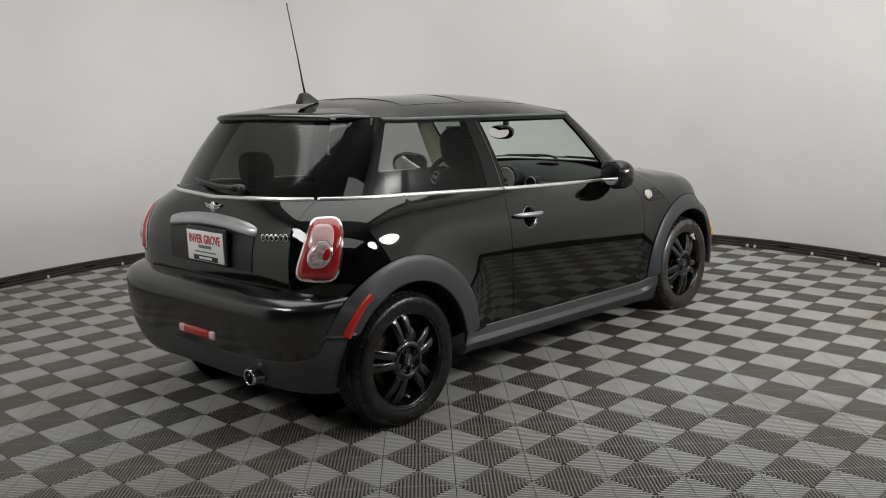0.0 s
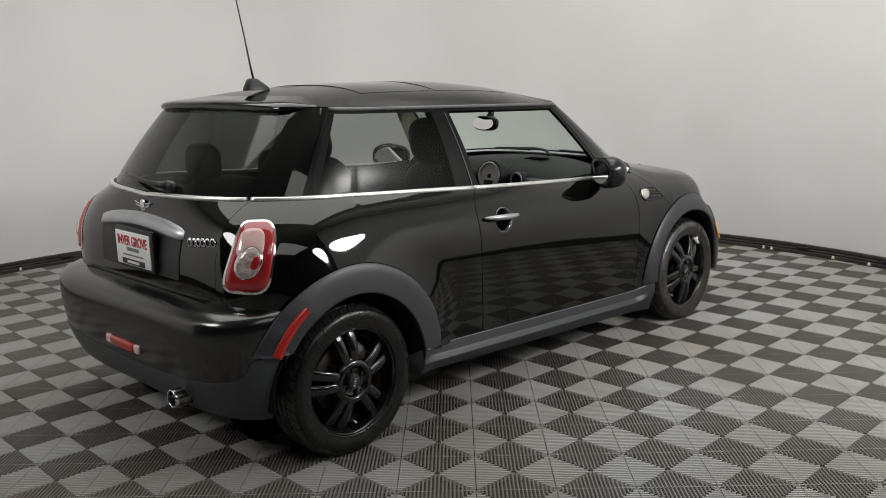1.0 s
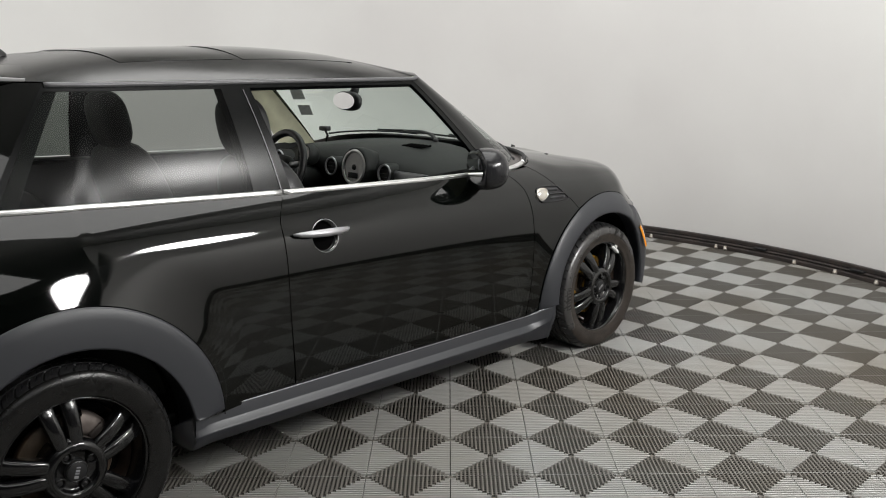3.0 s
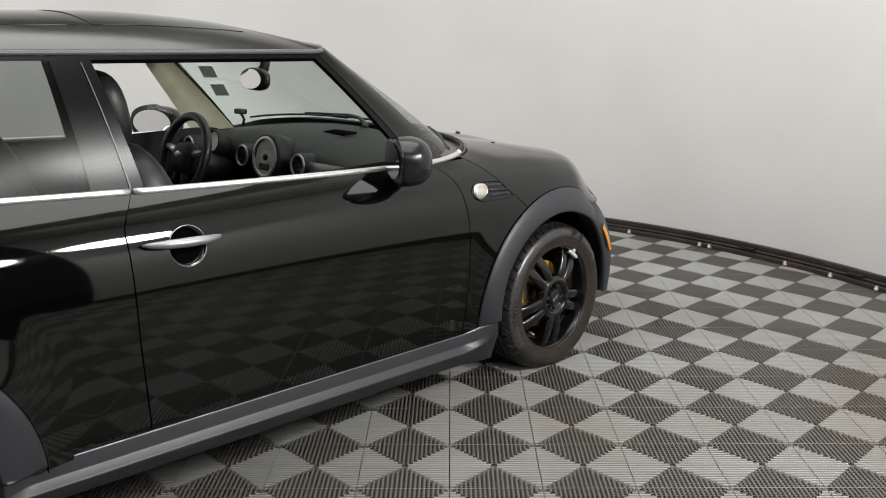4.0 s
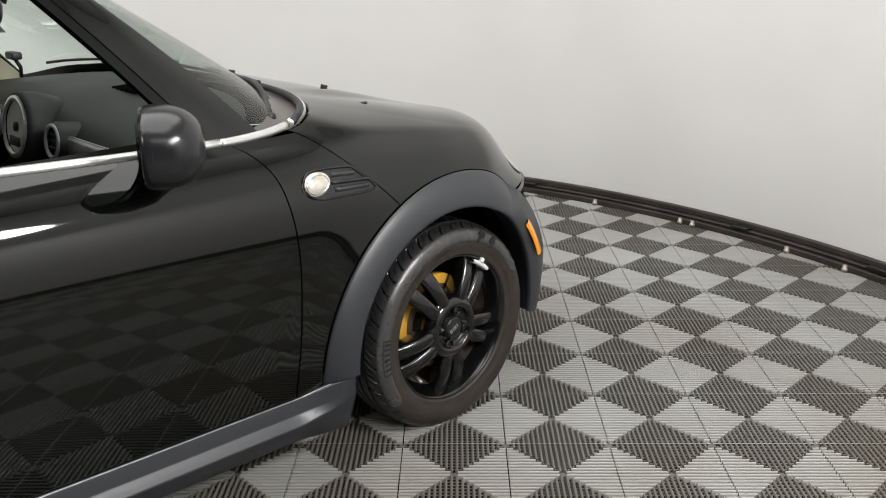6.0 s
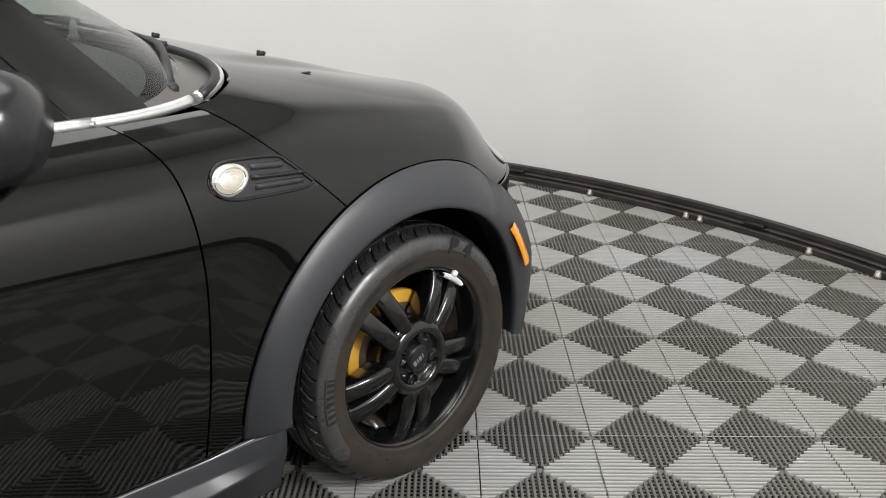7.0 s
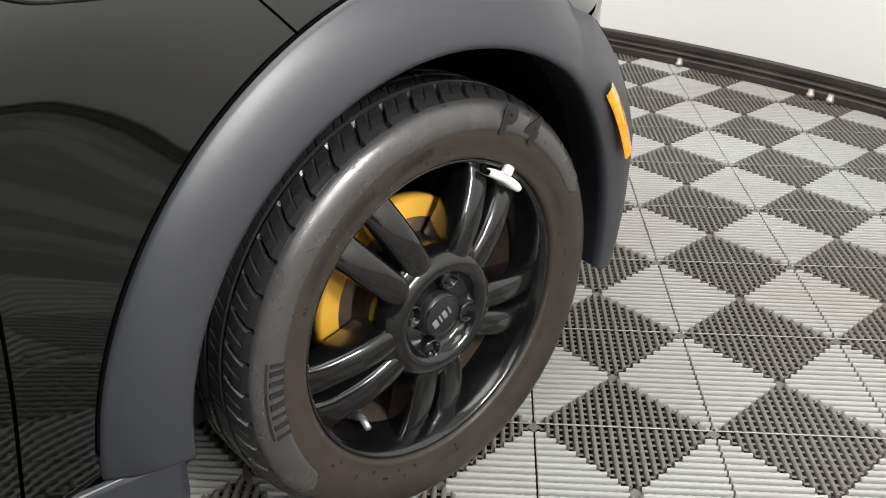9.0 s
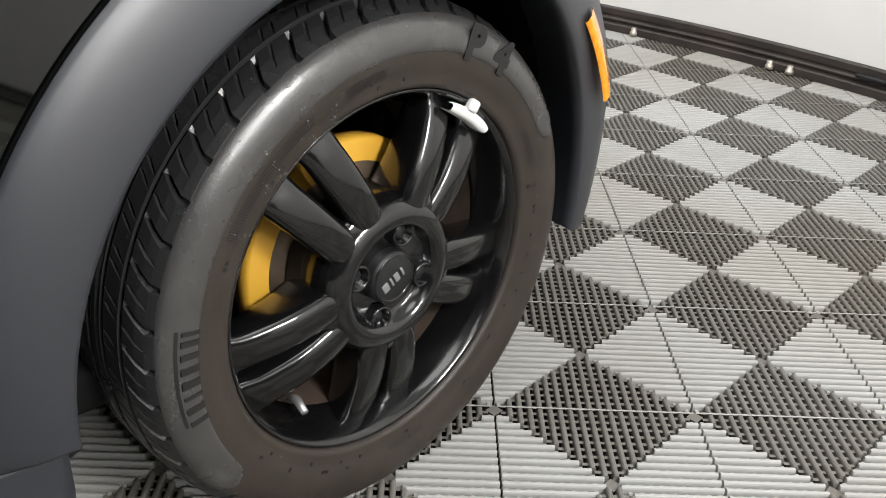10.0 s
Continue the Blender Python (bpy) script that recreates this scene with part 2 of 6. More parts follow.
def flipped(ob, name=None):
    """The mirror image of a part on the other side of the car, with its own parts."""
    me = ob.data.copy()
    n = len(me.vertices)
    co = np.empty(n * 3)
    me.vertices.foreach_get("co", co)
    co = co.reshape(n, 3)
    co[:, 1] *= -1
    me.vertices.foreach_set("co", co.ravel())
    me.flip_normals()
    other = new(name or ob.name.split(".")[0], me)
    other.parent = ob.parent
    if "label" in ob:
        other["label"] = ob["label"]
    return other


def grid(pts, keep=None, wrap=False):
    """A sheet of quads over an array of points [rows, columns, 3]; keep tells which faces stay."""
    pts = np.asarray(pts, float)
    nr, nc = pts.shape[:2]
    bm = bmesh.new()
    vs = [[bm.verts.new(pts[i, j]) for j in range(nc)] for i in range(nr)]
    for i in range(nr - 1):
        for j in range(nc if wrap else nc - 1):
            k = (j + 1) % nc
            if keep is None or keep(0.25 * (pts[i, j] + pts[i + 1, j] + pts[i + 1, k] + pts[i, k])):
                bm.faces.new((vs[i][j], vs[i][k], vs[i + 1][k], vs[i + 1][j]))
    loose = [v for v in bm.verts if not v.link_faces]
    bmesh.ops.delete(bm, geom=loose, context="VERTS")
    return bm


def rimmed(bm, depth=0.012, centre=None):
    """Turns the open edges of a sheet inwards, as folded metal."""
    edges = [e for e in bm.edges if e.is_boundary]
    for e in edges:
        e.smooth = False
    made = bmesh.ops.extrude_edge_only(bm, edges=edges)["geom"]
    for v in made:
        if isinstance(v, bmesh.types.BMVert):
            c = centre if centre else Vector((min(max(v.co.x, 0.3), 2.3), 0, 0.65))
            v.co += (c - v.co).normalized() * depth
    return bm


def solid_box(sx, sy, sz, bevel=0.0, at=(0, 0, 0), segments=2):
    bm = bmesh.new()
    bmesh.ops.create_cube(bm, size=1.0)
    bmesh.ops.scale(bm, vec=(sx, sy, sz), verts=bm.verts)
    if bevel:
        bmesh.ops.bevel(bm, geom=list(bm.edges), offset=bevel, segments=segments, affect="EDGES", profile=0.5)
    bmesh.ops.translate(bm, vec=at, verts=bm.verts)
    return bm


def lathe(profile, steps=64, axis="Y", close=False):
    """Turns (radius, along) pairs about an axis."""
    a = np.linspace(0, 2 * math.pi, steps, endpoint=False)
    rows = []
    for r, h in profile:
        c, s = r * np.cos(a), r * np.sin(a)
        z = np.full_like(c, h)
        rows.append(np.stack({"Y": (c, z, s), "Z": (c, s, z), "X": (z, c, s)}[axis], -1))
    bm = grid(np.array(rows), wrap=True)
    if close:
        bmesh.ops.holes_fill(bm, edges=[e for e in bm.edges if e.is_boundary], sides=0)
    return bm


def tube(points, radius, sides=10, flat=1.0, caps=True):
    """A round bar along points; radius may be one number or one for each point."""
    p = [Vector(q) for q in points]
    rad = radius if isinstance(radius, (list, tuple)) else [radius] * len(p)
    rows = []
    ref = None
    for i, q in enumerate(p):
        d = (p[min(i + 1, len(p) - 1)] - p[max(i - 1, 0)]).normalized()
        if ref is None:
            ref = Vector((0, 0, 1)) if abs(d.z) < 0.9 else Vector((1, 0, 0))
        u = (ref - d * ref.dot(d)).normalized()
        ref = u
        w = d.cross(u)
        rows.append([q + rad[i] * (math.cos(t) * u * flat + math.sin(t) * w) for t in np.linspace(0, 2 * math.pi, sides, endpoint=False)])
    bm = grid(np.array([[list(v) for v in r] for r in rows]), wrap=True)
    if caps:
        bmesh.ops.holes_fill(bm, edges=[e for e in bm.edges if e.is_boundary], sides=0)
    return bm


def blob(sx, sy, sz, at=(0, 0, 0), power=2.0, steps=28):
    """A rounded lump: a superellipsoid of the given half sizes."""
    th = np.linspace(-math.pi / 2, math.pi / 2, steps // 2)
    ph = np.linspace(0, 2 * math.pi, steps, endpoint=False)
    e = 2.0 / power
    f = lambda v: np.sign(v) * np.abs(v) ** e
    rows = [np.stack([at[0] + sx * f(np.cos(t)) * f(np.cos(ph)), at[1] + sy * f(np.cos(t)) * f(np.sin(ph)), at[2] + sz * f(np.sin(t)) * np.ones_like(ph)], -1) for t in th]
    bm = grid(np.array(rows), wrap=True)
    bmesh.ops.remove_doubles(bm, verts=bm.verts, dist=1e-5)
    return bm


def joined(*bms):
    out = bmesh.new()
    for b in bms:
        me = bpy.data.meshes.new("tmp")
        b.to_mesh(me)
        b.free()
        out.from_mesh(me)
        bpy.data.meshes.remove(me)
    return out


def moved(bm, m):
    bmesh.ops.transform(bm, matrix=m, verts=bm.verts)
    return bm


def lettering(body, size, depth, bold=0.0):
    """Raised letters as a bmesh in the xy plane, centred."""
    cu = bpy.data.curves.new("letters", "FONT")
    cu.body, cu.size, cu.extrude, cu.offset, cu.align_x, cu.align_y = body, size, depth, bold, "CENTER", "CENTER"
    ob = bpy.data.objects.new("letters", cu)
    scene.collection.objects.link(ob)
    me = bpy.data.meshes.new_from_object(ob.evaluated_get(bpy.context.evaluated_depsgraph_get()))
    bpy.data.objects.remove(ob)
    bm = bmesh.new()
    bm.from_mesh(me)
    bpy.data.meshes.remove(me)
    return bm


def curve_fit(x, xs, ys):
    """A smooth curve through points that never overshoots them."""
    x, xs, ys = np.asarray(x, float), np.asarray(xs, float), np.asarray(ys, float)
    h, d = np.diff(xs), np.diff(ys) / np.diff(xs)
    m = np.zeros_like(ys)
    m[0], m[-1] = d[0], d[-1]
    for i in range(1, len(xs) - 1):
        if d[i - 1] * d[i] > 0:
            w1, w2 = 2 * h[i] + h[i - 1], h[i] + 2 * h[i - 1]
            m[i] = (w1 + w2) / (w1 / d[i - 1] + w2 / d[i])
    k = np.clip(np.searchsorted(xs, x) - 1, 0, len(xs) - 2)
    t = np.clip((x - xs[k]) / h[k], 0, 1)
    return ((2 * t**3 - 3 * t**2 + 1) * ys[k] + (t**3 - 2 * t**2 + t) * h[k] * m[k] + (-2 * t**3 + 3 * t**2) * ys[k + 1] + (t**3 - t**2) * h[k] * m[k + 1])


# ---- the room ----
def wall_plan(inset=0.0):
    """The wall's line on the floor: most of a ring round the car, open towards the way in."""
    r = WALL_R - inset
    return [(WALL_C[0] + r * math.cos(a), WALL_C[1] + r * math.sin(a)) for a in np.linspace(ARC_0, ARC_1, 141)]


def wall_ring(thick):
    inner, outer = wall_plan(), wall_plan(-thick)
    bm = grid(np.array([[(x, y, z) for x, y in line] for line, z in ((inner, 0.0), (inner, WALL_H), (outer, WALL_H), (outer, 0.0))]))
    bmesh.ops.holes_fill(bm, edges=[e for e in bm.edges if e.is_boundary], sides=4)
    return bm


def slab(name, sx, sy, sz, at, material, label, category):
    tagged(part(name, solid_box(sx, sy, sz, 0, at), material, smooth=False), label, category, kind="structure")


tagged(part("wall_round", wall_ring(0.10), M_WALL), "seamless matt white curved studio wall", "wall", kind="structure")
X0, X1, Y1 = -7.6, 4.4, 5.2
slab("wall_back", X1 - X0, 0.1, CEIL_Z, ((X0 + X1) / 2, BACK_Y, CEIL_Z / 2), M_DIM, "plain dark grey outer wall", "wall")
slab("wall_front", X1 - X0, 0.1, CEIL_Z, ((X0 + X1) / 2, Y1, CEIL_Z / 2), M_DIM, "plain dark grey outer wall", "wall")
slab("wall_left", 0.1, Y1 - BACK_Y - 0.1, CEIL_Z, (X0, (Y1 + BACK_Y) / 2, CEIL_Z / 2), M_DIM, "plain dark grey outer wall", "wall")
slab("wall_right", 0.1, Y1 - BACK_Y - 0.1, CEIL_Z, (X1, (Y1 + BACK_Y) / 2, CEIL_Z / 2), M_DIM, "plain dark grey outer wall", "wall")
slab("ceiling", X1 - X0 + 0.2, Y1 - BACK_Y + 0.2, 0.1, ((X0 + X1) / 2, (Y1 + BACK_Y) / 2, CEIL_Z + 0.055), M_CEIL, "plain pale grey studio ceiling", "ceiling")
slab("subfloor", X1 - X0 + 0.2, Y1 - BACK_Y + 0.2, 0.1, ((X0 + X1) / 2, (Y1 + BACK_Y) / 2, -0.065), M_SUBFLOOR, "near-black slab under the floor tiles", "floor")


def rail_profile_strip(profile):
    """A rail that runs round the foot of the wall; profile is (distance from the wall, height) pairs."""
    rows = [[(x, y, h) for x, y in wall_plan(d)] for d, h in profile]
    return grid(np.array(rows))


base = tagged(part("baseboard", rail_profile_strip([(0.001, 0.075), (0.018, 0.075), (0.021, 0.071), (0.021, 0.052), (0.016, 0.050), (0.016, 0.046), (0.030, 0.044), (0.034, 0.040), (0.034, 0.036), (0.026, 0.034), (0.026, 0.028), (0.040, 0.026), (0.044, 0.022), (0.044, 0.0)]), M_RAIL, smooth=False),
              "black rubber rail clamped along the foot of the wall", "baseboard", kind="structure")


def rail_bolt(a, two):
    """A zinc foot bolt on the rail, at an angle round the room."""
    r = WALL_R - 0.052
    m = Matrix.Translation((WALL_C[0] + r * math.cos(a), WALL_C[1] + r * math.sin(a), 0)) @ pose(0, 0, 0, 0, 0, math.degrees(a))
    bm = lathe([(0.0, 0.030), (0.008, 0.030), (0.010, 0.027), (0.010, 0.016), (0.013, 0.015), (0.013, 0.002), (0.0, 0.002)], 12, "Z")
    part("bolt", moved(bm, m), M_BOLT, base, "worn zinc bolt")


for deg in (50.9, 43.6, 42.6, 35.2, 31.0, 26.9, 62.0, 71.0, 20.0, 120.0, 131.0, 140.5, 149.0):
    rail_bolt(math.radians(deg), False)
for deg in (57.0, 39.0, 29.0, 22.0, 135.0, 146.0):
    r = WALL_R - 0.024
    a = math.radians(deg)
    bm = solid_box(0.05, 0.09, 0.012, 0.003, (0, 0, 0.05))
    part("rail_joint", moved(bm, Matrix.Translation((WALL_C[0] + r * math.cos(a), WALL_C[1] + r * math.sin(a), 0)) @ pose(0, 0, 0, 0, 0, deg)), M_BLACK, base)


# ---- the car ----
# Lengths from the rear axle forwards (x), to the left (y) and up (z), in metres.
CAR = pose(-2.1408, -1.0582, 0, 0, 0, 45.63)
car = tagged(new("car"), "glossy black three-door hatchback with matt arch trims", "car")
car.matrix_world = CAR
Z_SIDE = 0.60


def crown(x):
    return curve_fit(x, [-0.6, -0.1, 0.8, 1.6, 1.9, 2.1, 2.3, 2.45, 2.6, 2.75, 2.9, 3.05, 3.14], [1.104, 1.104, 1.055, 1.000, 0.974, 0.942, 0.905, 0.876, 0.843, 0.806, 0.757, 0.688, 0.62])


def top_power(x):
    """How flat the top of the body is across: flatter towards the nose."""
    return curve_fit(x, [-1.0, 1.85, 2.1, 2.2, 2.33, 2.5, 2.65, 2.8, 3.2], [3.3, 3.3, 3.9, 4.05, 4.6, 6.6, 8.4, 9.0, 9.0])


def nose_taper(x):
    """How much the lamp corners lean inwards towards their top."""
    return 0.40 * np.clip((np.asarray(x, float) - 2.6) / 0.35, 0, 1) ** 1.5


def half_plan(x):
    f = np.clip((np.asarray(x, float) - 2.15) / 0.93, 0, 0.99999)
    return 0.803 * (1 - f**3.3) ** (1 / 3.3)


def section(z, x):
    z = np.asarray(z, float)
    t = np.clip((z - Z_SIDE) / (crown(x) - Z_SIDE), 0, 0.9995)
    return np.where(z > Z_SIDE, (1 - nose_taper(x) * t) * (1 - t**3.3) ** (1 / top_power(x)), 1 - 0.28 * np.clip(Z_SIDE - z, 0, 1) ** 2)


def lerp(a, b, t):
    return a + (b - a) * t


def ramp(v, a, b):
    k = np.clip((np.asarray(v, float) - a) / (b - a), 0, 1)
    return k * k * (3 - 2 * k)


def flare(x, z):
    """How far the metal swells outwards towards the wheel arches."""
    r0 = np.hypot(np.asarray(x, float) - 0.0, np.asarray(z, float) - 0.29)
    r1 = np.hypot(np.asarray(x, float) - 2.44, np.asarray(z, float) - 0.275)
    rear = 0.024 * np.clip(1 - (r0 - 0.44) / 0.17, 0, 1) ** 2 * ramp(x, -0.34, -0.08)
    front = 0.012 * np.clip(1 - (r1 - 0.425) / 0.15, 0, 1) ** 2 * (1 - ramp(x, 2.45, 2.75))
    return np.minimum(rear, 0.024) + np.minimum(front, 0.012)


def shelf(x, y):
    """The bonnet's flat top up to a firm shoulder, with a low swelling along its middle."""
    hw, high, n = float(half_plan(x)), float(crown(x)), float(top_power(x))
    q = min(abs(y) / hw, 0.999)
    height = lambda k: Z_SIDE + (high - Z_SIDE) * (1 - k**n) ** (1 / 3.3)
    edge, start = 0.93, lerp(1.99, 2.09, float(ramp(q, 0.74, 0.88)))
    flat = high - 0.080 * max(0.0, abs(y) - 0.30)
    side = height(edge) + 1.5 * hw * (edge - q)
    h = min(1.0, max(0.0, 0.5 + 0.5 * (side - flat) / 0.026))
    fill = 0.22 * max(0.0, lerp(side, flat, h) - 0.026 * h * (1 - h) - height(q)) * float(ramp(x, start, start + 0.14)) if q < edge else 0.0
    swell = 0.013 * float(ramp(x, 2.20, 2.46)) * (1 - float(ramp(x, 2.46, 2.80))) * (1 - float(ramp(abs(y), 0.30, 0.43)))
    peak = 0.015 * math.exp(-(((x - 2.80) / 0.15) ** 2)) * float(ramp(abs(y), 0.22, 0.50)) * (1 - float(ramp(q, 0.84, 0.99)))
    return fill + swell + peak


def top_z(x, y):
    return Z_SIDE + (float(crown(x)) - Z_SIDE) * (1 - min(abs(y) / float(half_plan(x)), 0.999) ** float(top_power(x))) ** (1 / 3.3) + shelf(x, y)


def side_y(x, z):
    return -half_plan(x) * section(z, x) - flare(x, z)


def tail_power(z):
    return curve_fit(z, [0.2, 0.62, 0.80, 0.90, 1.0, 1.1], [5.3, 5.3, 5.0, 4.2, 2.8, 2.6])


def tail_x(z):
    return curve_fit(z, [0.15, 0.45, 0.62, 0.75, 0.85, 0.95, 1.0, 1.06], [-0.40, -0.43, -0.437, -0.435, -0.420, -0.393, -0.374, -0.35])


def tail(th, z, grow=0.0):
    """The rear of the body: th runs from 0 at the flank to a right angle at the middle of the tail."""
    n, a, hw = tail_power(z), 0.12 - tail_x(z) + grow, 0.803 * section(z, np.zeros_like(z)) + grow
    c, s = np.clip(np.cos(th), 1e-9, 1), np.clip(np.sin(th), 1e-9, 1)
    r = 1 / (c**n + s**n) ** (1 / n)
    return np.stack([0.12 - a * r * s, -hw * r * c, z * np.ones_like(th)], -1)


def tail_angle(y, z):
    """The angle at which the tail is y metres from the middle."""
    n, hw = tail_power(z), 0.803 * section(z, np.zeros_like(z))
    q = np.clip(y / hw, 0, 0.9999)
    return np.arctan2((1 - q**n) ** (1 / n), q)


def belt(x):
    return curve_fit(x, [-0.45, -0.28, 0.3, 0.79, 1.3, 1.69, 1.83, 2.03], [0.992, 1.000, 0.968, 0.936, 0.907, 0.888, 0.884, 0.881])


def sill_line(x):
    return 0.342 - 0.043 * np.asarray(x, float)


def sill_top(x):
    """The sill's upper edge, which rises to meet the foot of the front arch trim."""
    return sill_line(x) + 0.036 * ramp(x, 1.92, 2.09)


def gap_rear(z):
    return curve_fit(z, [0.25, 0.32, 0.60, 0.84, 0.95], [0.738, 0.735, 0.720, 0.722, 0.790])


def gap_front(z):
    return curve_fit(z, [0.25, 0.30, 0.44, 0.60, 0.68, 0.745, 0.80, 0.838, 0.869, 0.893], [1.926, 1.930, 1.942, 1.948, 1.943, 1.934, 1.922, 1.900, 1.866, 1.815])


def bonnet_line(z):
    return curve_fit(z, [0.58, 0.68, 0.80, 0.878, 0.90], [2.33, 2.25, 2.128, 2.035, 1.99])


ARCH_R = (0.0, 0.29, 0.455, 0.0, 0.29, 0.343)
ARCH_F = (2.446, 0.278, 0.446, 2.424, 0.292, 0.345)


def off_arch(p):
    return all(math.hypot(p[0] - a[0], p[2] - a[1]) > a[2] - 0.03 for a in (ARCH_R, ARCH_F))


# doors
G = 0.0019
rows = np.linspace(0, 1, 56)
cols = np.linspace(0, 1, 120)


def door_point(s, r):
    x = lerp(0.735, 1.94, s)
    for _ in range(12):
        z = lerp(sill_line(x) + 0.002, belt(x) - 0.006, r)
        x = lerp(x, lerp(gap_rear(z) + G, gap_front(z) - G, s), 0.7)
    return np.array([x, side_y(x, z), z]).T if np.ndim(x) else np.array([float(x), float(side_y(x, z)), float(z)])



HX, HZ, HR = 0.882, 0.790, 0.0545


def cut_round(bm, nc, cx, cz, rad, reach):
    """A clean round hole in a flank panel that is a sheet of nc columns."""
    bm.verts.ensure_lookup_table()
    near = [(k // nc, k % nc) for k, v in enumerate(bm.verts) if max(abs(v.co.x - cx), abs(v.co.z - cz)) < reach]
    i0, i1 = min(i for i, j in near), max(i for i, j in near)
    j0, j1 = min(j for i, j in near), max(j for i, j in near)
    way_round = [(i0, j) for j in range(j0, j1)] + [(i, j1) for i in range(i0, i1)] + [(i1, j) for j in range(j1, j0, -1)] + [(i, j0) for i in range(i1, i0, -1)]
    rim = [bm.verts[i * nc + j] for i, j in way_round]
    gone = [bm.verts[i * nc + j] for i in range(i0 + 1, i1) for j in range(j0 + 1, j1)]
    bmesh.ops.delete(bm, geom=gone, context="VERTS")
    last = rim
    for k in np.linspace(0, 1, 9)[1:]:
        ring_ = []
        for v in rim:
            d = math.hypot(v.co.x - cx, v.co.z - cz)
            x, z = lerp(v.co.x, cx + (v.co.x - cx) * rad / d, k), lerp(v.co.z, cz + (v.co.z - cz) * rad / d, k)
            ring_.append(bm.verts.new((x, float(side_y(x, z)), z)))
        n = len(rim)
        for i in range(n):
            bm.faces.new((last[i], last[(i + 1) % n], ring_[(i + 1) % n], ring_[i]))
        last = ring_
    bmesh.ops.recalc_face_normals(bm, faces=bm.faces)
    return bm


door = part("door", rimmed(cut_round(grid(np.array([door_point(cols, np.full_like(cols, r)) for r in rows])), 120, HX, HZ, HR, 0.068)), M_PAINT, car)

# flank behind the door with the rear corner
HATCH_Y = 0.550
q_rows = []
for r in np.linspace(0, 1, 46):
    th = None
    line = []
    for k in np.linspace(0, 1, 34)[:-1]:
        z0 = lerp(0.585, float(belt(-0.25)) - 0.006, r)
        t0 = float(tail_angle(HATCH_Y + G, np.array(z0)))
        t = t0 * (1 - k)
        x_guess = float(tail(np.array(t), np.array(z0))[0])
        z = lerp(lerp(0.585, 0.33, k * k), float(belt(x_guess)) - 0.006, r)
        t = float(tail_angle(HATCH_Y + G, np.array(z))) * (1 - k)
        p = tail(np.array(t), np.array(z))
        p[1] -= float(flare(p[0], p[2]))
        line.append(p)
    for k in np.linspace(0, 1, 44):
        x = lerp(0.12, 0.735, k)
        z = lerp(float(sill_line(x)) + 0.002, float(belt(x)) - 0.006, r)
        x = lerp(0.12, float(gap_rear(z)) - G, k)
        z = lerp(float(sill_line(x)) - 0.01, float(belt(x)) - 0.006, r)
        line.append(np.array([x, float(side_y(x, z)), z]))
    q_rows.append(line)
quarter = part("quarter_panel", rimmed(grid(np.array(q_rows), off_arch)), M_PAINT, car)

# front wing between door and bonnet
w_rows = []
for r in np.linspace(0, 1, 36):
    line = []
    z = lerp(0.25, 0.876, r)
    for k in np.linspace(0, 1, 30):
        x1 = float(bonnet_line(z)) - G if z > 0.58 else 2.33
        x = lerp(float(gap_front(z)) + G, x1, k)
        zz = min(z, float(belt(x)) - 0.004) if x < 2.03 else z
        line.append([x, float(side_y(x, zz)), zz])
    w_rows.append(line)
wing = part("wing", rimmed(grid(np.array(w_rows), off_arch)), M_PAINT, car)


# bonnet, with the lamp corners
def cowl_x(y):
    q = np.clip(np.abs(y) / 0.692, 0, 0.9999)
    return 1.83 + 0.412 * (1 - q**3.5) ** (1 / 3.5)


def bonnet_point(x, psi):
    hw, zc = half_plan(x), crown(x)
    hw = hw * (1 - nose_taper(x) * max(math.sin(psi), 1e-6) ** (2 / 3.3))
    y, z = -hw * max(math.cos(psi), 1e-6) ** (2 / float(top_power(x))), Z_SIDE + (zc - Z_SIDE) * max(math.sin(psi), 1e-6) ** (2 / 3.3)
    return np.array([x, y - float(flare(x, z)), z + shelf(x, y)], float)


def bonnet_start(psi):
    x = 2.1
    for _ in range(30):
        p = bonnet_point(x, psi)
        plain = p[2] - shelf(x, p[1])
        x = lerp(x, float(bonnet_line(plain)) if plain < 0.880 else float(cowl_x(p[1])), 0.6)
    return x + G


b_rows = []
for psi in [math.pi / 2 * (t**1.25) for t in np.linspace(0.004, 1, 110)]:
    x0 = bonnet_start(psi)
    b_rows.append([bonnet_point(lerp(x0, 3.07, math.sin(k * math.pi / 2)), psi) for k in np.linspace(0, 1, 64)])
b_rows = np.array(b_rows)
whole = np.concatenate([b_rows, (b_rows * [1, -1, 1])[::-1][1:]])
bonnet = part("bonnet", rimmed(grid(whole, off_arch)), M_PAINT, car)

# tailgate
t_rows = []
for r in np.linspace(0, 1, 34):
    line = []
    for y in np.linspace(-HATCH_Y, HATCH_Y, 61):
        z = lerp(0.635, 0.992 - 0.010 * (1 - abs(y) / HATCH_Y), r)
        p = tail(tail_angle(np.array(abs(y)), np.array(z)), np.array(z))
        line.append([p[0], math.copysign(abs(y), y), p[2]])
    t_rows.append(line)
tailgate = part("tailgate", rimmed(grid(np.array(t_rows))), M_PAINT, car)


# bumpers
def bumper_x(z):
    return curve_fit(z, [0.16, 0.24, 0.30, 0.37, 0.44, 0.52, 0.58, 0.605, 0.625, 0.640], [-0.42, -0.485, -0.515, -0.538, -0.552, -0.559, -0.554, -0.536, -0.488, -0.425])


def bumper_w(z):
    return curve_fit(z, [0.16, 0.30, 0.45, 0.56, 0.605, 0.625, 0.640], [0.770, 0.792, 0.806, 0.806, 0.800, 0.785, 0.765])


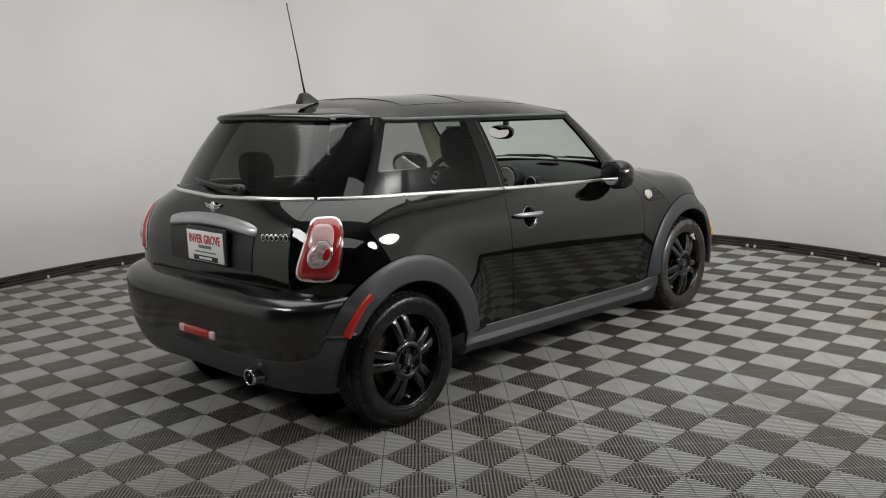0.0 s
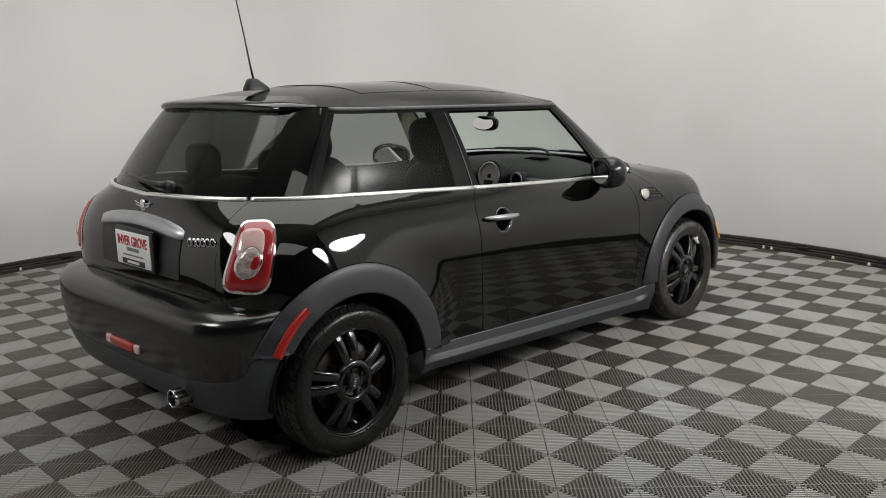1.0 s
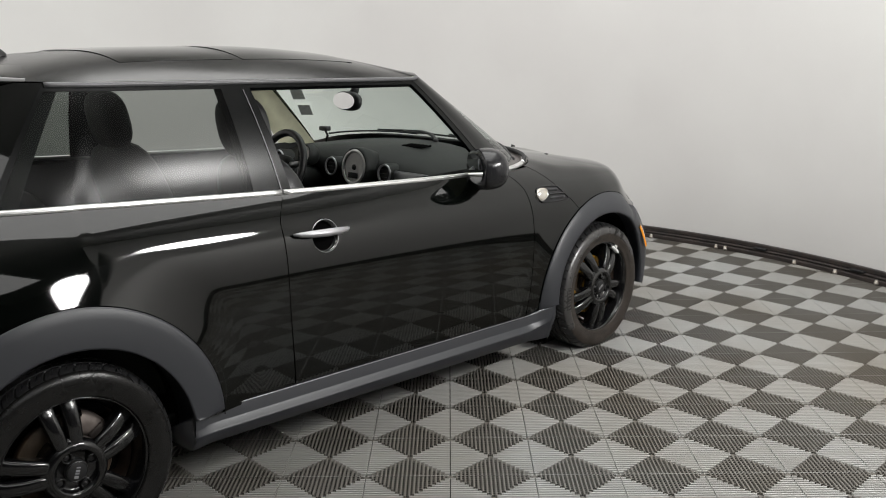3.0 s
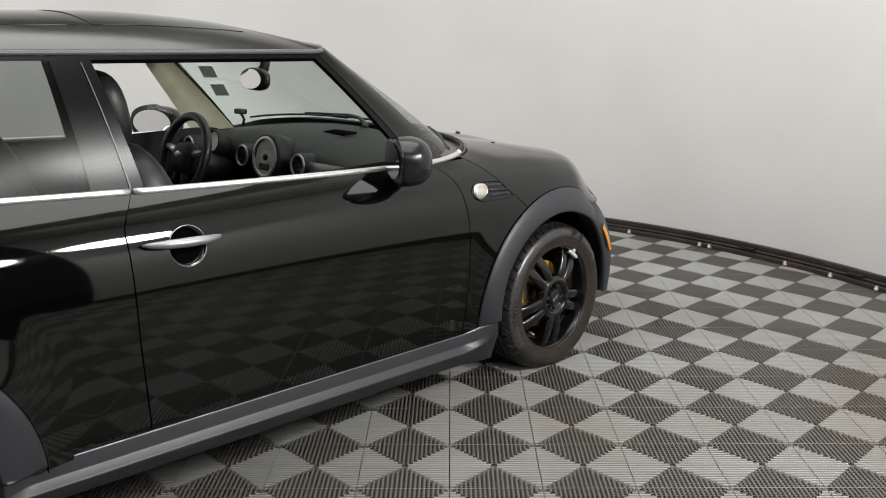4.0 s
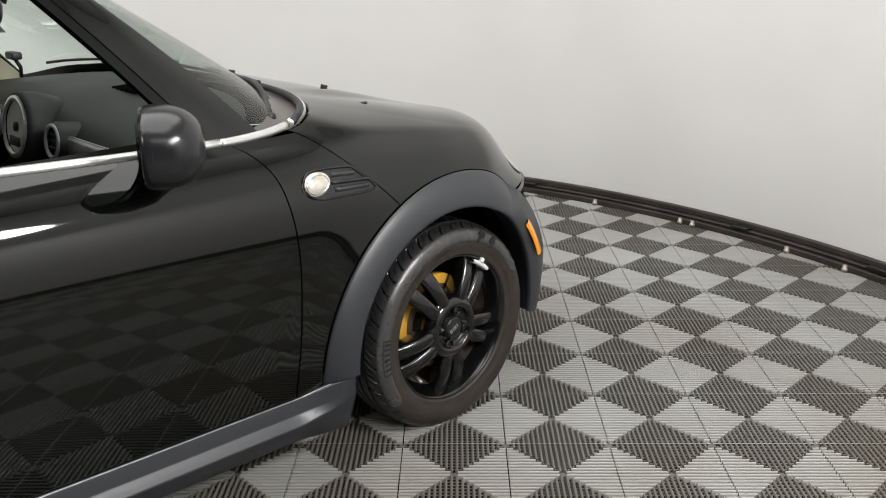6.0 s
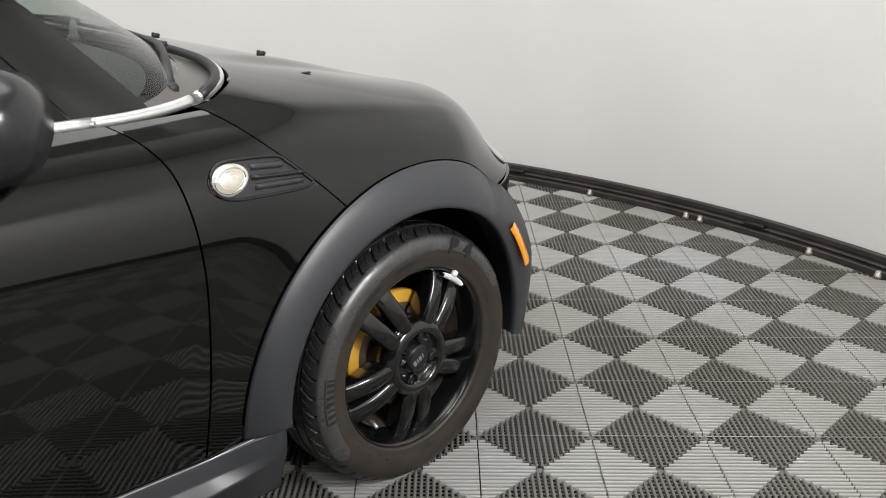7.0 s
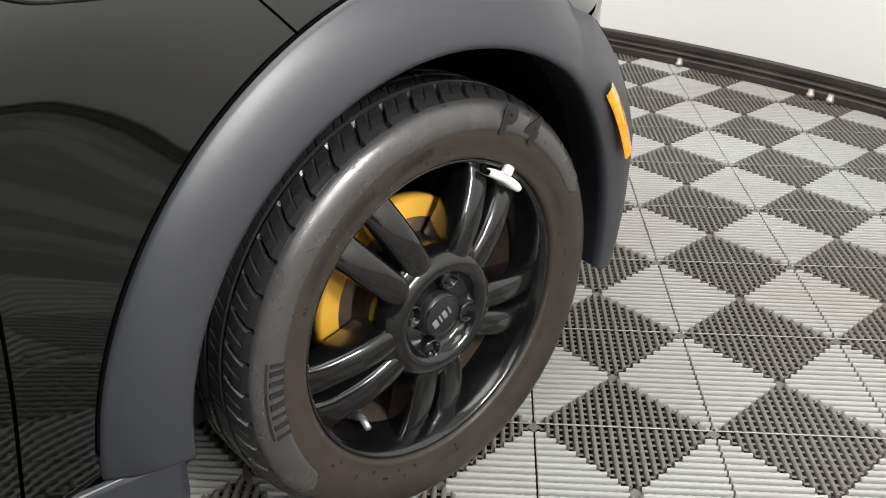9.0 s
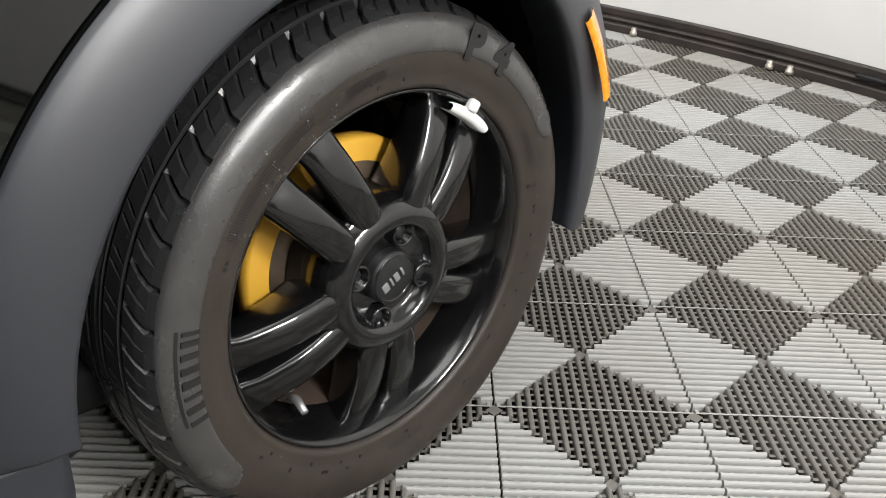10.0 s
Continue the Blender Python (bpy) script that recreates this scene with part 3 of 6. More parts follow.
def bumper(th, z, grow=0.0):
    n, a, hw = 5.2, 0.12 - bumper_x(z) + grow, bumper_w(z) + grow
    c, s = abs(math.cos(th)), abs(math.sin(th))
    r = 1 / (c**n + s**n) ** (1 / n)
    return [float(0.12 - a * r * s), float(-math.copysign(hw * r * c, math.cos(th))), float(z)]


def trim_edge(th):
    """Height of the line between painted bumper and plain lower trim."""
    c = abs(math.cos(th))
    return float(curve_fit(c, [0.0, 0.35, 0.60, 0.68, 0.73, 0.765, 0.80, 1.0], [0.352, 0.356, 0.370, 0.383, 0.405, 0.462, 0.470, 0.470]))


def clear_of_rear_arch(p):
    return math.hypot(p[0], p[2] - 0.29) > ARCH_R[2] - 0.035


ths = np.linspace(0.12, math.pi - 0.12, 120)
rear_bumper = part("rear_bumper", rimmed(grid(np.array([[bumper(t, lerp(trim_edge(t), 0.640, r)) for t in ths] for r in np.linspace(0, 1, 30)]), clear_of_rear_arch)), M_PAINT_DULL, car)
fine = np.linspace(0.12, math.pi - 0.12, 220)
bm = grid(np.array([[bumper(t, lerp(0.222, trim_edge(t) - 0.003, r), 0.004) for t in fine] for r in np.linspace(0, 1, 36)]), lambda p: math.hypot(p[0], p[2] - 0.29) > 0.347)
for v in bm.verts:
    d = math.hypot(v.co.x, v.co.z - 0.29)
    if d < 0.362:
        v.co.x, v.co.z = v.co.x * 0.350 / d, 0.29 + (v.co.z - 0.29) * 0.350 / d
valance = part("lower_trim", rimmed(bm, 0.03), M_CLAD_REAR, rear_bumper, "matt black lower trim")


def nose(th, z, grow=0.0):
    hw = 0.803 * (1 - 0.28 * max(0.0, 0.6 - z) ** 2) + grow
    a = 0.935 + grow - 0.35 * max(0.0, 0.34 - z)
    n = 3.3
    c, s = abs(math.cos(th)), abs(math.sin(th))
    r = 1 / (c**n + s**n) ** (1 / n)
    return [2.15 + a * r * s, -math.copysign(hw * r * c, math.cos(th)), z]


def clear_of_front_arch(p):
    return math.hypot(p[0] - ARCH_F[0], p[2] - ARCH_F[1]) > ARCH_F[2] - 0.035


ths = np.linspace(0.3, math.pi - 0.3, 80)
front_bumper = part("front_bumper", rimmed(grid(np.array([[nose(t, lerp(0.34, 0.5985, r), 0.002) for t in ths] for r in np.linspace(0, 1, 16)]), clear_of_front_arch)), M_PAINT, car)
part("lower_trim", rimmed(grid(np.array([[nose(t, lerp(0.16, 0.337, r), 0.006) for t in np.linspace(0.50, math.pi - 0.50, 80)] for r in np.linspace(0, 1, 10)]), clear_of_front_arch), 0.02), M_CLAD, front_bumper, "matt dark grey lower trim")


# arch trims and wheel wells
def arch_body_y(x, z):
    if x < 0.12:
        zz = np.array(max(z, 0.3))
        n, hw, a = 5.2, float(bumper_w(min(z, 0.6))) if z < 0.62 else 0.803 * float(section(zz, 0.0)), 0.67
        q = min(abs((0.12 - x) / a), 0.999)
        return -hw * (1 - q**n) ** (1 / n) - float(flare(x, z))
    if x > 2.6 and z < 0.62:
        return min(float(side_y(x, z)), -lerp(0.782, 0.750, (x - 2.6) / 0.3))
    return float(side_y(x, z))


def arch_reach(spec, a):
    """Outer radius of an arch trim: the front one reaches forward, then tucks in towards its lower end."""
    if spec is ARCH_R:
        return spec[2]
    k = min(1.0, max(0.0, (math.cos(a) - 0.55) / 0.45))
    return spec[2] * (1 + 0.020 * k * k * (3 - 2 * k)) - 0.11 * max(0.0, 0.28 - math.sin(a)) * (math.cos(a) > 0)


def arch(spec, lip, a0, a1):
    ox, oz, ro, ix, iz, ri = spec
    prof = [(0.0, None, 0.0), (0.0, None, 0.005), (0.06, None, 0.009), (0.30, 0.45, 0), (0.60, 0.80, 0), (0.86, 0.97, 0), (0.95, 1.0, 0), (1.0, 0.985, 0)]
    rws = []
    for a in np.linspace(math.radians(a0), math.radians(a1), 90):
        line = []
        co, so, ro = math.cos(a), math.sin(a), arch_reach(spec, a)
        for f, g, off in prof:
            x, z = lerp(ox + ro * co, ix + ri * co, f), lerp(oz + ro * so, iz + ri * so, f)
            yo = arch_body_y(ox + ro * co, oz + ro * so)
            lip_y = lip if co < 0.55 or spec is ARCH_R else lerp(lip, lip + 0.034, (co - 0.55) / 0.45)
            if spec is ARCH_R and co < -0.55:
                lip_y = lerp(lip, lip + 0.020, (-co - 0.55) / 0.45) + 0.028 * min(1.0, max(0.0, (a - 2.90) / 0.30))
            y = yo - off if g is None else lerp(yo - 0.009, min(lip_y, yo - 0.012), g)
            foot = (spec is ARCH_F) == (co < 0)
            floor_z = float(sill_top(x)) + 0.002 if foot else 0.473 if spec is ARCH_R else -1.0
            line.append([x, y, max(z, floor_z)])
        x, z = ix + (ri + 0.004) * co, iz + (ri + 0.004) * so
        line.append([x, line[-1][1] + 0.02, z])
        line.append([ix + (ri + 0.015) * co, -0.70, iz + (ri + 0.015) * so])
        rws.append(line)
    return grid(np.array(rws))


arch_rear = part("arch_trim", arch(ARCH_R, -0.838, -7, 157), M_CLAD, car, "matt dark grey wheel arch trim")
arch_front = part("arch_trim", arch(ARCH_F, -0.838, -9, 184), M_CLAD, car, "matt dark grey wheel arch trim")

# Near-black strips drawn for the dark gap along the arch trims.
for spec, ob, a0, a1 in ((ARCH_R, arch_rear, 2, 156), (ARCH_F, arch_front, 12, 176)):
    seam = []
    for a in np.linspace(math.radians(a0), math.radians(a1), 70):
        r = arch_reach(spec, a) + 0.0012
        x, z = spec[0] + r * math.cos(a), spec[1] + r * math.sin(a)
        seam.append((x, arch_body_y(x, z) - 0.0022, z))
    part("arch_seal", tube(seam, 0.0017, 6), M_SEAM, ob, "thin near-black strip drawn for the arch gap")


def well(cx, cz, r):
    a = np.linspace(math.radians(-6), math.radians(186), 40)
    shell = grid(np.array([[(cx + r * math.cos(t), y, cz + r * math.sin(t)) for t in a] for y in (-0.80, -0.70, -0.50, -0.40)]))
    disc = lathe([(0.001, -0.42), (r, -0.42)], 40)
    return joined(shell, moved(disc, Matrix.Translation((cx, 0, cz))))


well_r = part("wheel_well", well(0.0, 0.29, 0.362), M_LINER, car)
well_f = part("wheel_well", well(2.42, 0.285, 0.362), M_LINER, car)
part("underbody", solid_box(3.2, 1.36, 0.05, 0.01, (1.30, 0, 0.215)), M_LINER, car)


# sill trim
def sill_mesh():
    """The sill's moulding, swelling out to meet the foot of either arch trim, with closed ends."""
    rws = []
    for x in np.linspace(0.338, 2.072, 80):
        top, bot = float(sill_top(x)), 0.238 - 0.050 * x
        yb = -float(half_plan(x)) * float(section(top, x))
        k = max(float(ramp(x, 1.93, 2.075)), 0.7 * float(ramp(-x, -0.42, -0.35)))
        sect = [(yb + 0.004, top + 0.002), (yb - 0.004, top), (yb - 0.0055, top - 0.003), (yb - 0.0020, top - 0.040), (yb - 0.004, top - 0.045), (yb - 0.021, top - 0.059),
                (yb - 0.024, top - 0.063), (yb - 0.022, top - 0.068), (yb - 0.004, bot + 0.006), (yb + 0.004, bot), (yb + 0.06, bot - 0.004), (yb + 0.2, bot - 0.004)]
        line = []
        for i, (y, z) in enumerate(sect):
            out = -0.826 + (0.012 if i == 0 else 0.0) + 0.35 * max(0.0, top - 0.05 - z) + (0.06 if i == 10 else 0.2 if i == 11 else 0.0)
            line.append((x, lerp(y, min(y, out), k), z))
        rws.append(line)
    bm = grid(np.array(rws))
    for end in (rws[0], rws[-1]):
        ends = [v for v in bm.verts if abs(v.co.x - end[0][0]) < 1e-6]
        ends.sort(key=lambda v: [i for i, q in enumerate(end) if abs(q[1] - v.co.y) + abs(q[2] - v.co.z) < 1e-6][0])
        bm.faces.new(ends)
    bmesh.ops.recalc_face_normals(bm, faces=bm.faces)
    return bm


sill = part("sill_trim", sill_mesh(), M_CLAD, car, "matt dark grey sill trim")
part("edge_strip", tube([(x, -float(half_plan(x)) * float(section(sill_top(x), x)) - 0.0050 - 0.032 * float(ramp(x, 1.93, 2.075)), float(sill_top(x)) + 0.0006) for x in np.linspace(0.47, 2.07, 60)], 0.0012, 6), M_SATIN, sill, "thin bright line along the sill")

# near-black inner shell added so the panel gaps read as shade
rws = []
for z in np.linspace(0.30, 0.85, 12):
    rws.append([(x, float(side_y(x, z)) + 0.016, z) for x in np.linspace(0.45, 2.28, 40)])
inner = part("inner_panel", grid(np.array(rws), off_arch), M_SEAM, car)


# ---- glass house ----
def roof_edge_z(x):
    return 1.310 - 0.029 * np.asarray(x, float)


def house(c, t):
    """A point of the cabin's outside: c runs from the middle of the tail (0) past the flank (1 to 2) to the middle of the windscreen (3), t from belt to roof edge."""
    if c <= 1:
        th = (1 - c) * math.pi / 2
        z0 = float(belt(lerp(-0.39, 0.12, c)))
        if c < 0.55:
            z0 -= 0.008 * (1 - c / 0.55)
        b = tail(np.array(th), np.array(z0), -0.010)
        n, a, hw = 5.0, 0.29, 0.553
        co, si = max(math.cos(th), 1e-9), max(math.sin(th), 1e-9)
        r = 1 / (co**n + si**n) ** (1 / n)
        top = np.array([0.25 - a * r * si, -hw * r * co, 0.0])
        top[2] = float(roof_edge_z(top[0])) + 0.012 * (1 - c)
    elif c <= 2:
        s = c - 1
        x = lerp(0.12, 1.83, s)
        b = np.array([x, float(side_y(x, belt(x))) + 0.010, float(belt(x))])
        top = np.array([lerp(0.25, 1.505, s), -0.553, 0.0])
        top[2] = float(roof_edge_z(top[0]))
    else:
        th = (c - 2) * math.pi / 2
        co, si = max(math.cos(th), 1e-9), max(math.sin(th), 1e-9)
        n = 2.5
        r = 1 / (co**n + si**n) ** (1 / n)
        yb = -(abs(float(side_y(1.83, belt(1.83)))) - 0.010) * r * co
        xb = 1.83 + 0.36 * r * si
        zb = top_z(xb, yb)
        zb = lerp(float(belt(1.83)), zb, min(1.0, (c - 2) / 0.35)) - 0.004
        b = np.array([xb, yb, zb])
        top = np.array([1.505 + 0.105 * r * si, -0.553 * r * co, 0.0])
        top[2] = float(roof_edge_z(1.505)) + 0.030 * (c - 2)
    p = b + (top - b) * t
    out = Vector((p[0] - min(max(p[0], 0.5), 1.3), p[1], 0)).normalized()
    bulge = 0.014 * 4 * t * (1 - t)
    return np.array([p[0] + out.x * bulge, p[1] + out.y * bulge, p[2]])


def house_sheet(c0, c1, t0, t1, nc, nt, push=0.0, slant=0.0):
    """Part of the cabin's outside; slant shifts its upper edge along c."""
    rws = []
    for t in np.linspace(t0, t1, nt):
        line = []
        for k in np.linspace(0, 1, nc):
            sh = slant * (t - t0) / max(t1 - t0, 1e-6)
            p = house(lerp(c0 + (sh if not isinstance(sh, tuple) else 0), c1 + sh, k), t)
            out = Vector((p[0] - min(max(p[0], 0.5), 1.3), p[1], 0.25)).normalized()
            line.append(p + np.array(out) * push)
        rws.append(line)
    return grid(np.array(rws))


def both(rows_):
    return np.concatenate([rows_, (rows_ * [1, -1, 1])[:, ::-1]], 1)


def centre_sheet(c_edge, t0, t1, nc, nt, rear):
    """A sheet that runs across the car: the rear window or the windscreen."""
    cs = np.linspace(c_edge, 0.0 if rear else 3.0, nc)
    rws = []
    for t in np.linspace(t0, t1, nt):
        half = [house(c, t) for c in cs]
        rws.append(half + [p * [1, -1, 1] for p in half[::-1][1:]])
    return grid(np.array(rws))


C_GLASS, PILLAR_FOOT, PILLAR_TOP = 0.52, 2.205, 2.262
rear_window = part("rear_window", centre_sheet(C_GLASS, 0.02, 0.97, 30, 20, True), M_TINT_REAR, car, "dark smoked rear window")
windscreen = part("windscreen", centre_sheet(2.19, 0.02, 0.99, 34, 20, False), M_CLEAR, car, "clear greenish windscreen")
c_pillar = part("rear_pillar", rimmed(house_sheet(C_GLASS, 0.742, 0.0, 1.0, 16, 16)), M_PAINT, car)
quarter_glass = part("quarter_window", house_sheet(0.742, 1.388, 0.02, 0.975, 44, 16), M_TINT, car, "smoked rear side window")
qg_frame = part("window_surround", joined(house_sheet(0.735, 0.760, 0.0, 1.0, 4, 12, 0.0015), house_sheet(0.742, 1.395, 0.93, 1.0, 40, 4, 0.0015), house_sheet(1.330, 1.392, 0.0, 1.0, 6, 12, 0.0015)), M_FRIT, car)
b_pillar = part("door_frame", rimmed(joined(house_sheet(1.392, 1.412, 0.0, 0.985, 4, 14, 0.002), house_sheet(1.392, 1.975, 0.935, 0.985, 40, 4, 0.002), house_sheet(1.969, 1.987, 0.0, 0.985, 5, 14, 0.002)), 0.014), M_FRIT, door, "black door window frame")
chrome_edge = part("bright_edge", house_sheet(1.3890, 1.3915, 0.0, 0.92, 3, 14, 0.004), M_GREY, door, "thin grey pillar edge")
pillar_rows = []
for t in np.linspace(0, 1, 18):
    line = []
    for c in np.linspace(1.9885, PILLAR_FOOT + (PILLAR_TOP - PILLAR_FOOT) * t, 20):
        p = house(c, t)
        line.append(p + 0.003 * np.array(Vector((p[0] - min(max(p[0], 0.5), 1.3), p[1], 0.25)).normalized()))
    pillar_rows.append(line)
a_pillar = part("windscreen_pillar", rimmed(grid(np.array(pillar_rows)), 0.02), M_PAINT, car)

# roof
roof_rows = []
cs = list(np.linspace(0.0, 1.0, 30)) + list(np.linspace(1.0, 2.0, 44))[1:] + list(np.linspace(2.0, 3.0, 30))[1:]


def roof_mid(x):
    return float(curve_fit(x, [-0.06, 0.1, 0.3, 0.6, 0.95, 1.25, 1.45, 1.62], [1.336, 1.362, 1.382, 1.394, 1.392, 1.371, 1.339, 1.300]))


def roof_point(c, q):
    e = house(c, 1.0)
    sp = np.array([min(max(e[0], 0.30), 1.25), 0.0])
    xy = sp + (e[:2] - sp) * q
    zt = e[2] + 0.004
    return [xy[0], xy[1], lerp(roof_mid(xy[0]), zt, q**2.8)]


for q in np.linspace(0.02, 1.0, 26):
    half = [roof_point(c, q) for c in cs]
    roof_rows.append(half + [[p[0], -p[1], p[2]] for p in half[::-1][1:-1]])
roof = part("roof", rimmed(grid(np.array(roof_rows), wrap=True), 0.012, Vector((0.7, 0, 1.2))), M_ROOF, car)
# roof rail trim on either side
rail_pts = [house(c, 1.0) + np.array([0, -0.006, -0.004]) for c in np.linspace(0.74, 2.12, 50)]
rail = part("roof_trim", tube(rail_pts, 0.0075, 8), M_GREY, car, "grey strip along the roof edge")

# roof spoiler
sp_rows = []
for q, dx, dz in [(0.62, 0, 0.004), (0.80, 0, 0.008), (0.93, -0.004, 0.012), (1.0, -0.022, 0.006), (1.0, -0.034, -0.008), (1.0, -0.030, -0.020), (1.0, 0.0, -0.024), (0.85, 0.0, -0.024)]:
    line = []
    for c in np.linspace(0.66, 0.0, 34):
        p = roof_point(c, q)
        f = min(1.0, (0.66 - c) / 0.22)
        f = f * f * (3 - 2 * f)
        line.append([p[0] + dx * f, p[1] * (1 + 0.012 * f * (dx < -0.01)), p[2] + dz * f])
    sp_rows.append(line + [[p[0], -p[1], p[2]] for p in line[::-1][1:]])
spoiler = part("roof_spoiler", grid(np.array(sp_rows)), M_PAINT, car)
part("brake_light", solid_box(0.012, 0.20, 0.012, 0.003, (-0.040, 0.0, 1.302)), M_PINK, spoiler, "narrow pale high brake light")

# sunroof panels, proud of the roof
for x0, x1 in ((0.42, 0.82), (0.86, 1.34)):
    rws = []
    for x in np.linspace(x0, x1, 14):
        rws.append([(x, y, lerp(roof_mid(x), float(roof_edge_z(x)), (abs(y) / 0.553) ** 2.8) + 0.0028) for y in np.linspace(-0.40, 0.40, 22)])
    part("sunroof", rimmed(grid(np.array(rws)), 0.012, Vector((0.8, 0, 0.5))), M_PAINT, car, "black glass sunroof panel")

# bright strip along the belt line
def belt_bar(cs_, r=0.011):
    pts = []
    for c in cs_:
        p = house(c, 0.0)
        out = Vector((p[0] - min(max(p[0], 0.5), 1.3), p[1], 0)).normalized()
        pts.append([p[0] + out.x * 0.009, p[1] + out.y * 0.009, p[2] - 0.002])
    return tube(pts, r, 8)


strip_q = part("belt_strip", belt_bar(np.linspace(0.535, 1.385, 50)), M_STRIP, car, "bright satin belt strip")
strip_d = part("belt_strip", belt_bar(np.linspace(1.391, 1.998, 40)), M_STRIP, door, "bright satin belt strip")

def cowl_point(y, back=0.0, up=0.0):
    x = float(cowl_x(y)) - back
    return [x, y, top_z(x, y) + up]


def eased(points, n=60, rounds=3, reach=3):
    """The same way with even steps and its corners rounded."""
    p = np.array(points, float)
    s = np.concatenate([[0], np.cumsum(np.linalg.norm(np.diff(p, axis=0), axis=1))])
    q = np.stack([np.interp(np.linspace(0, s[-1], n), s, p[:, k]) for k in range(3)], -1)
    for _ in range(rounds):
        for k in range(1, n - 1):
            a = min(reach, k, n - 1 - k)
            q[k] = q[k - a:k + a + 1].mean(0)
    return q.tolist()


side_bit = [[x, float(side_y(x, belt(x))) + 0.001, float(belt(x)) - 0.002] for x in np.linspace(1.834, 1.985, 8)]
turn_bit = [cowl_point(-y, 0.006, 0.004) for y in (0.664, 0.652, 0.638, 0.622, 0.602, 0.58, 0.55, 0.51, 0.46, 0.40, 0.33)]
way_round = eased(side_bit + turn_bit, 60, 6, 4)
strip_f = part("belt_strip", tube(way_round[:20], 0.0105, 10), M_STRIP, car, "bright satin belt strip")
strip_b = part("belt_strip", tube(way_round[21:], [0.0105] * 14 + [0.0105 - 0.00032 * k for k in range(25)], 10), M_STRIP, car, "bright satin strip round the scuttle")
seal = part("scuttle_seal", tube([cowl_point(-y, 0.028, 0.004) for y in np.linspace(0.655, 0.0, 24)] + [cowl_point(y, 0.028, 0.004) for y in np.linspace(0.0, 0.655, 24)][1:], 0.0095, 8), M_BLACK, car)
half = [house(c, 0.0) for c in np.linspace(0.525, 0.0, 26)]
pts = [[p[0] - 0.011, p[1], p[2] - 0.002] for p in half]
part("belt_strip", tube(pts + [[p[0], -p[1], p[2]] for p in pts[::-1][1:]], 0.010, 8), M_STRIP, tailgate, "bright satin strip under the rear window")

# scuttle panel between glass and bonnet
rws = []
for k in np.linspace(0, 1, 7):
    half = []
    for c in np.linspace(2.12, 3.0, 30):
        p = house(c, 0.03)
        q = np.array(cowl_point(max(-0.69, p[1] * 1.02), 0.010, -0.002))
        q[0] = max(q[0], p[0] + 0.004)
        m_ = lerp(np.array([p[0], p[1], p[2]]), q, k)
        m_[2] -= 0.012 * math.sin(math.pi * k)
        half.append(m_)
    rws.append(half + [h * [1, -1, 1] for h in half[::-1][1:]])
part("scuttle", grid(np.array(rws)), M_SCUTTLE, car)

# tail lamp
def tail_lamp_sheet(grow, y0, y1, z0, z1, power, n=22, slant=0.0):
    """A rounded patch on the tail's corner."""
    rws = []
    for r in np.linspace(0.0, 1.0, n):
        line = []
        for a in np.linspace(0, 2 * math.pi, 48, endpoint=False):
            e = 2 / power
            cy = math.copysign(abs(math.cos(a)) ** e, math.cos(a)) * r
            cz = math.copysign(abs(math.sin(a)) ** e, math.sin(a)) * r
            z = lerp(z0, z1, 0.5 + cz / 2)
            s = lerp(y0 + 0.16 * max(0.0, z - 0.70), y1, 0.5 + cy / 2) + slant * (z - 0.5 * (z0 + z1))
            line.append((s, z))
        rws.append(line)
    out = []
    for i, line in enumerate(rws):
        edge = grow * (1 - (i / (n - 1)) ** 10)
        out.append([tail(np.array(lerp(1.0, 0.0, (s - 0.0))), np.array(z), edge + 0.002) for s, z in line])
    return np.array(out)


def lamp_patch(grow, s0, s1, z0, z1, power, slant=0.0, n=14):
    return grid(tail_lamp_sheet(grow, s0, s1, z0, z1, power, n, slant), wrap=True)


TL = (0.102, 0.330, 0.684, 0.935)
tail_lamp = part("tail_lamp", lamp_patch(0.003, *TL, 4.5, 0.30), M_CHROME, car, "tail lamp with a chrome surround")
part("lens", lamp_patch(0.011, TL[0] + 0.007, TL[1] - 0.007, TL[2] + 0.006, TL[3] - 0.004, 4.5, 0.30), M_RED, tail_lamp, "red lower lens")
part("upper_lens", lamp_patch(0.0135, TL[0] + 0.032, TL[1] - 0.028, 0.805, TL[3] - 0.018, 3.2, 0.30), M_PINK, tail_lamp, "clear pinkish upper lens")
part("bowl_ring", lamp_patch(0.0155, 0.130, 0.282, 0.732, 0.868, 2.0, 0.30), M_CHROME, tail_lamp)
part("bulb_bowl", lamp_patch(0.018, 0.137, 0.275, 0.739, 0.861, 2.0, 0.30), M_BOWL, tail_lamp, "round clear reversing bowl")
part("bulb", lamp_patch(0.0205, 0.205, 0.268, 0.772, 0.830, 2.0, 0.30), M_RED, tail_lamp, "small red bulb")

# rear details
part("seal", tube([[-0.4385, y, 0.634] for y in np.linspace(-0.5, 0.5, 12)], 0.004, 6), M_SEAM, tailgate)


def on_tail(y, z, grow=0.0):
    p = tail(tail_angle(np.array(abs(y)), np.array(z)), np.array(z), grow)
    return [float(p[0]), y, z]


# chrome grab bar
rws = []
for k, dz, dx in [(0, 0.030, 0.002), (1, 0.026, 0.016), (2, 0.008, 0.024), (3, -0.012, 0.026), (4, -0.022, 0.020), (5, -0.024, 0.0)]:
    line = []
    for y in np.linspace(-0.345, 0.345, 41):
        u = abs(y) / 0.345
        fade = (1 - u**6) ** 0.5 if u < 1 else 0.0
        z = 0.893 - 0.004 - 0.030 * u**2 + dz * (0.55 + 0.45 * fade)
        p = on_tail(y, z)
        line.append([p[0] - dx * max(fade, 0.05), y, z])
    rws.append(line)
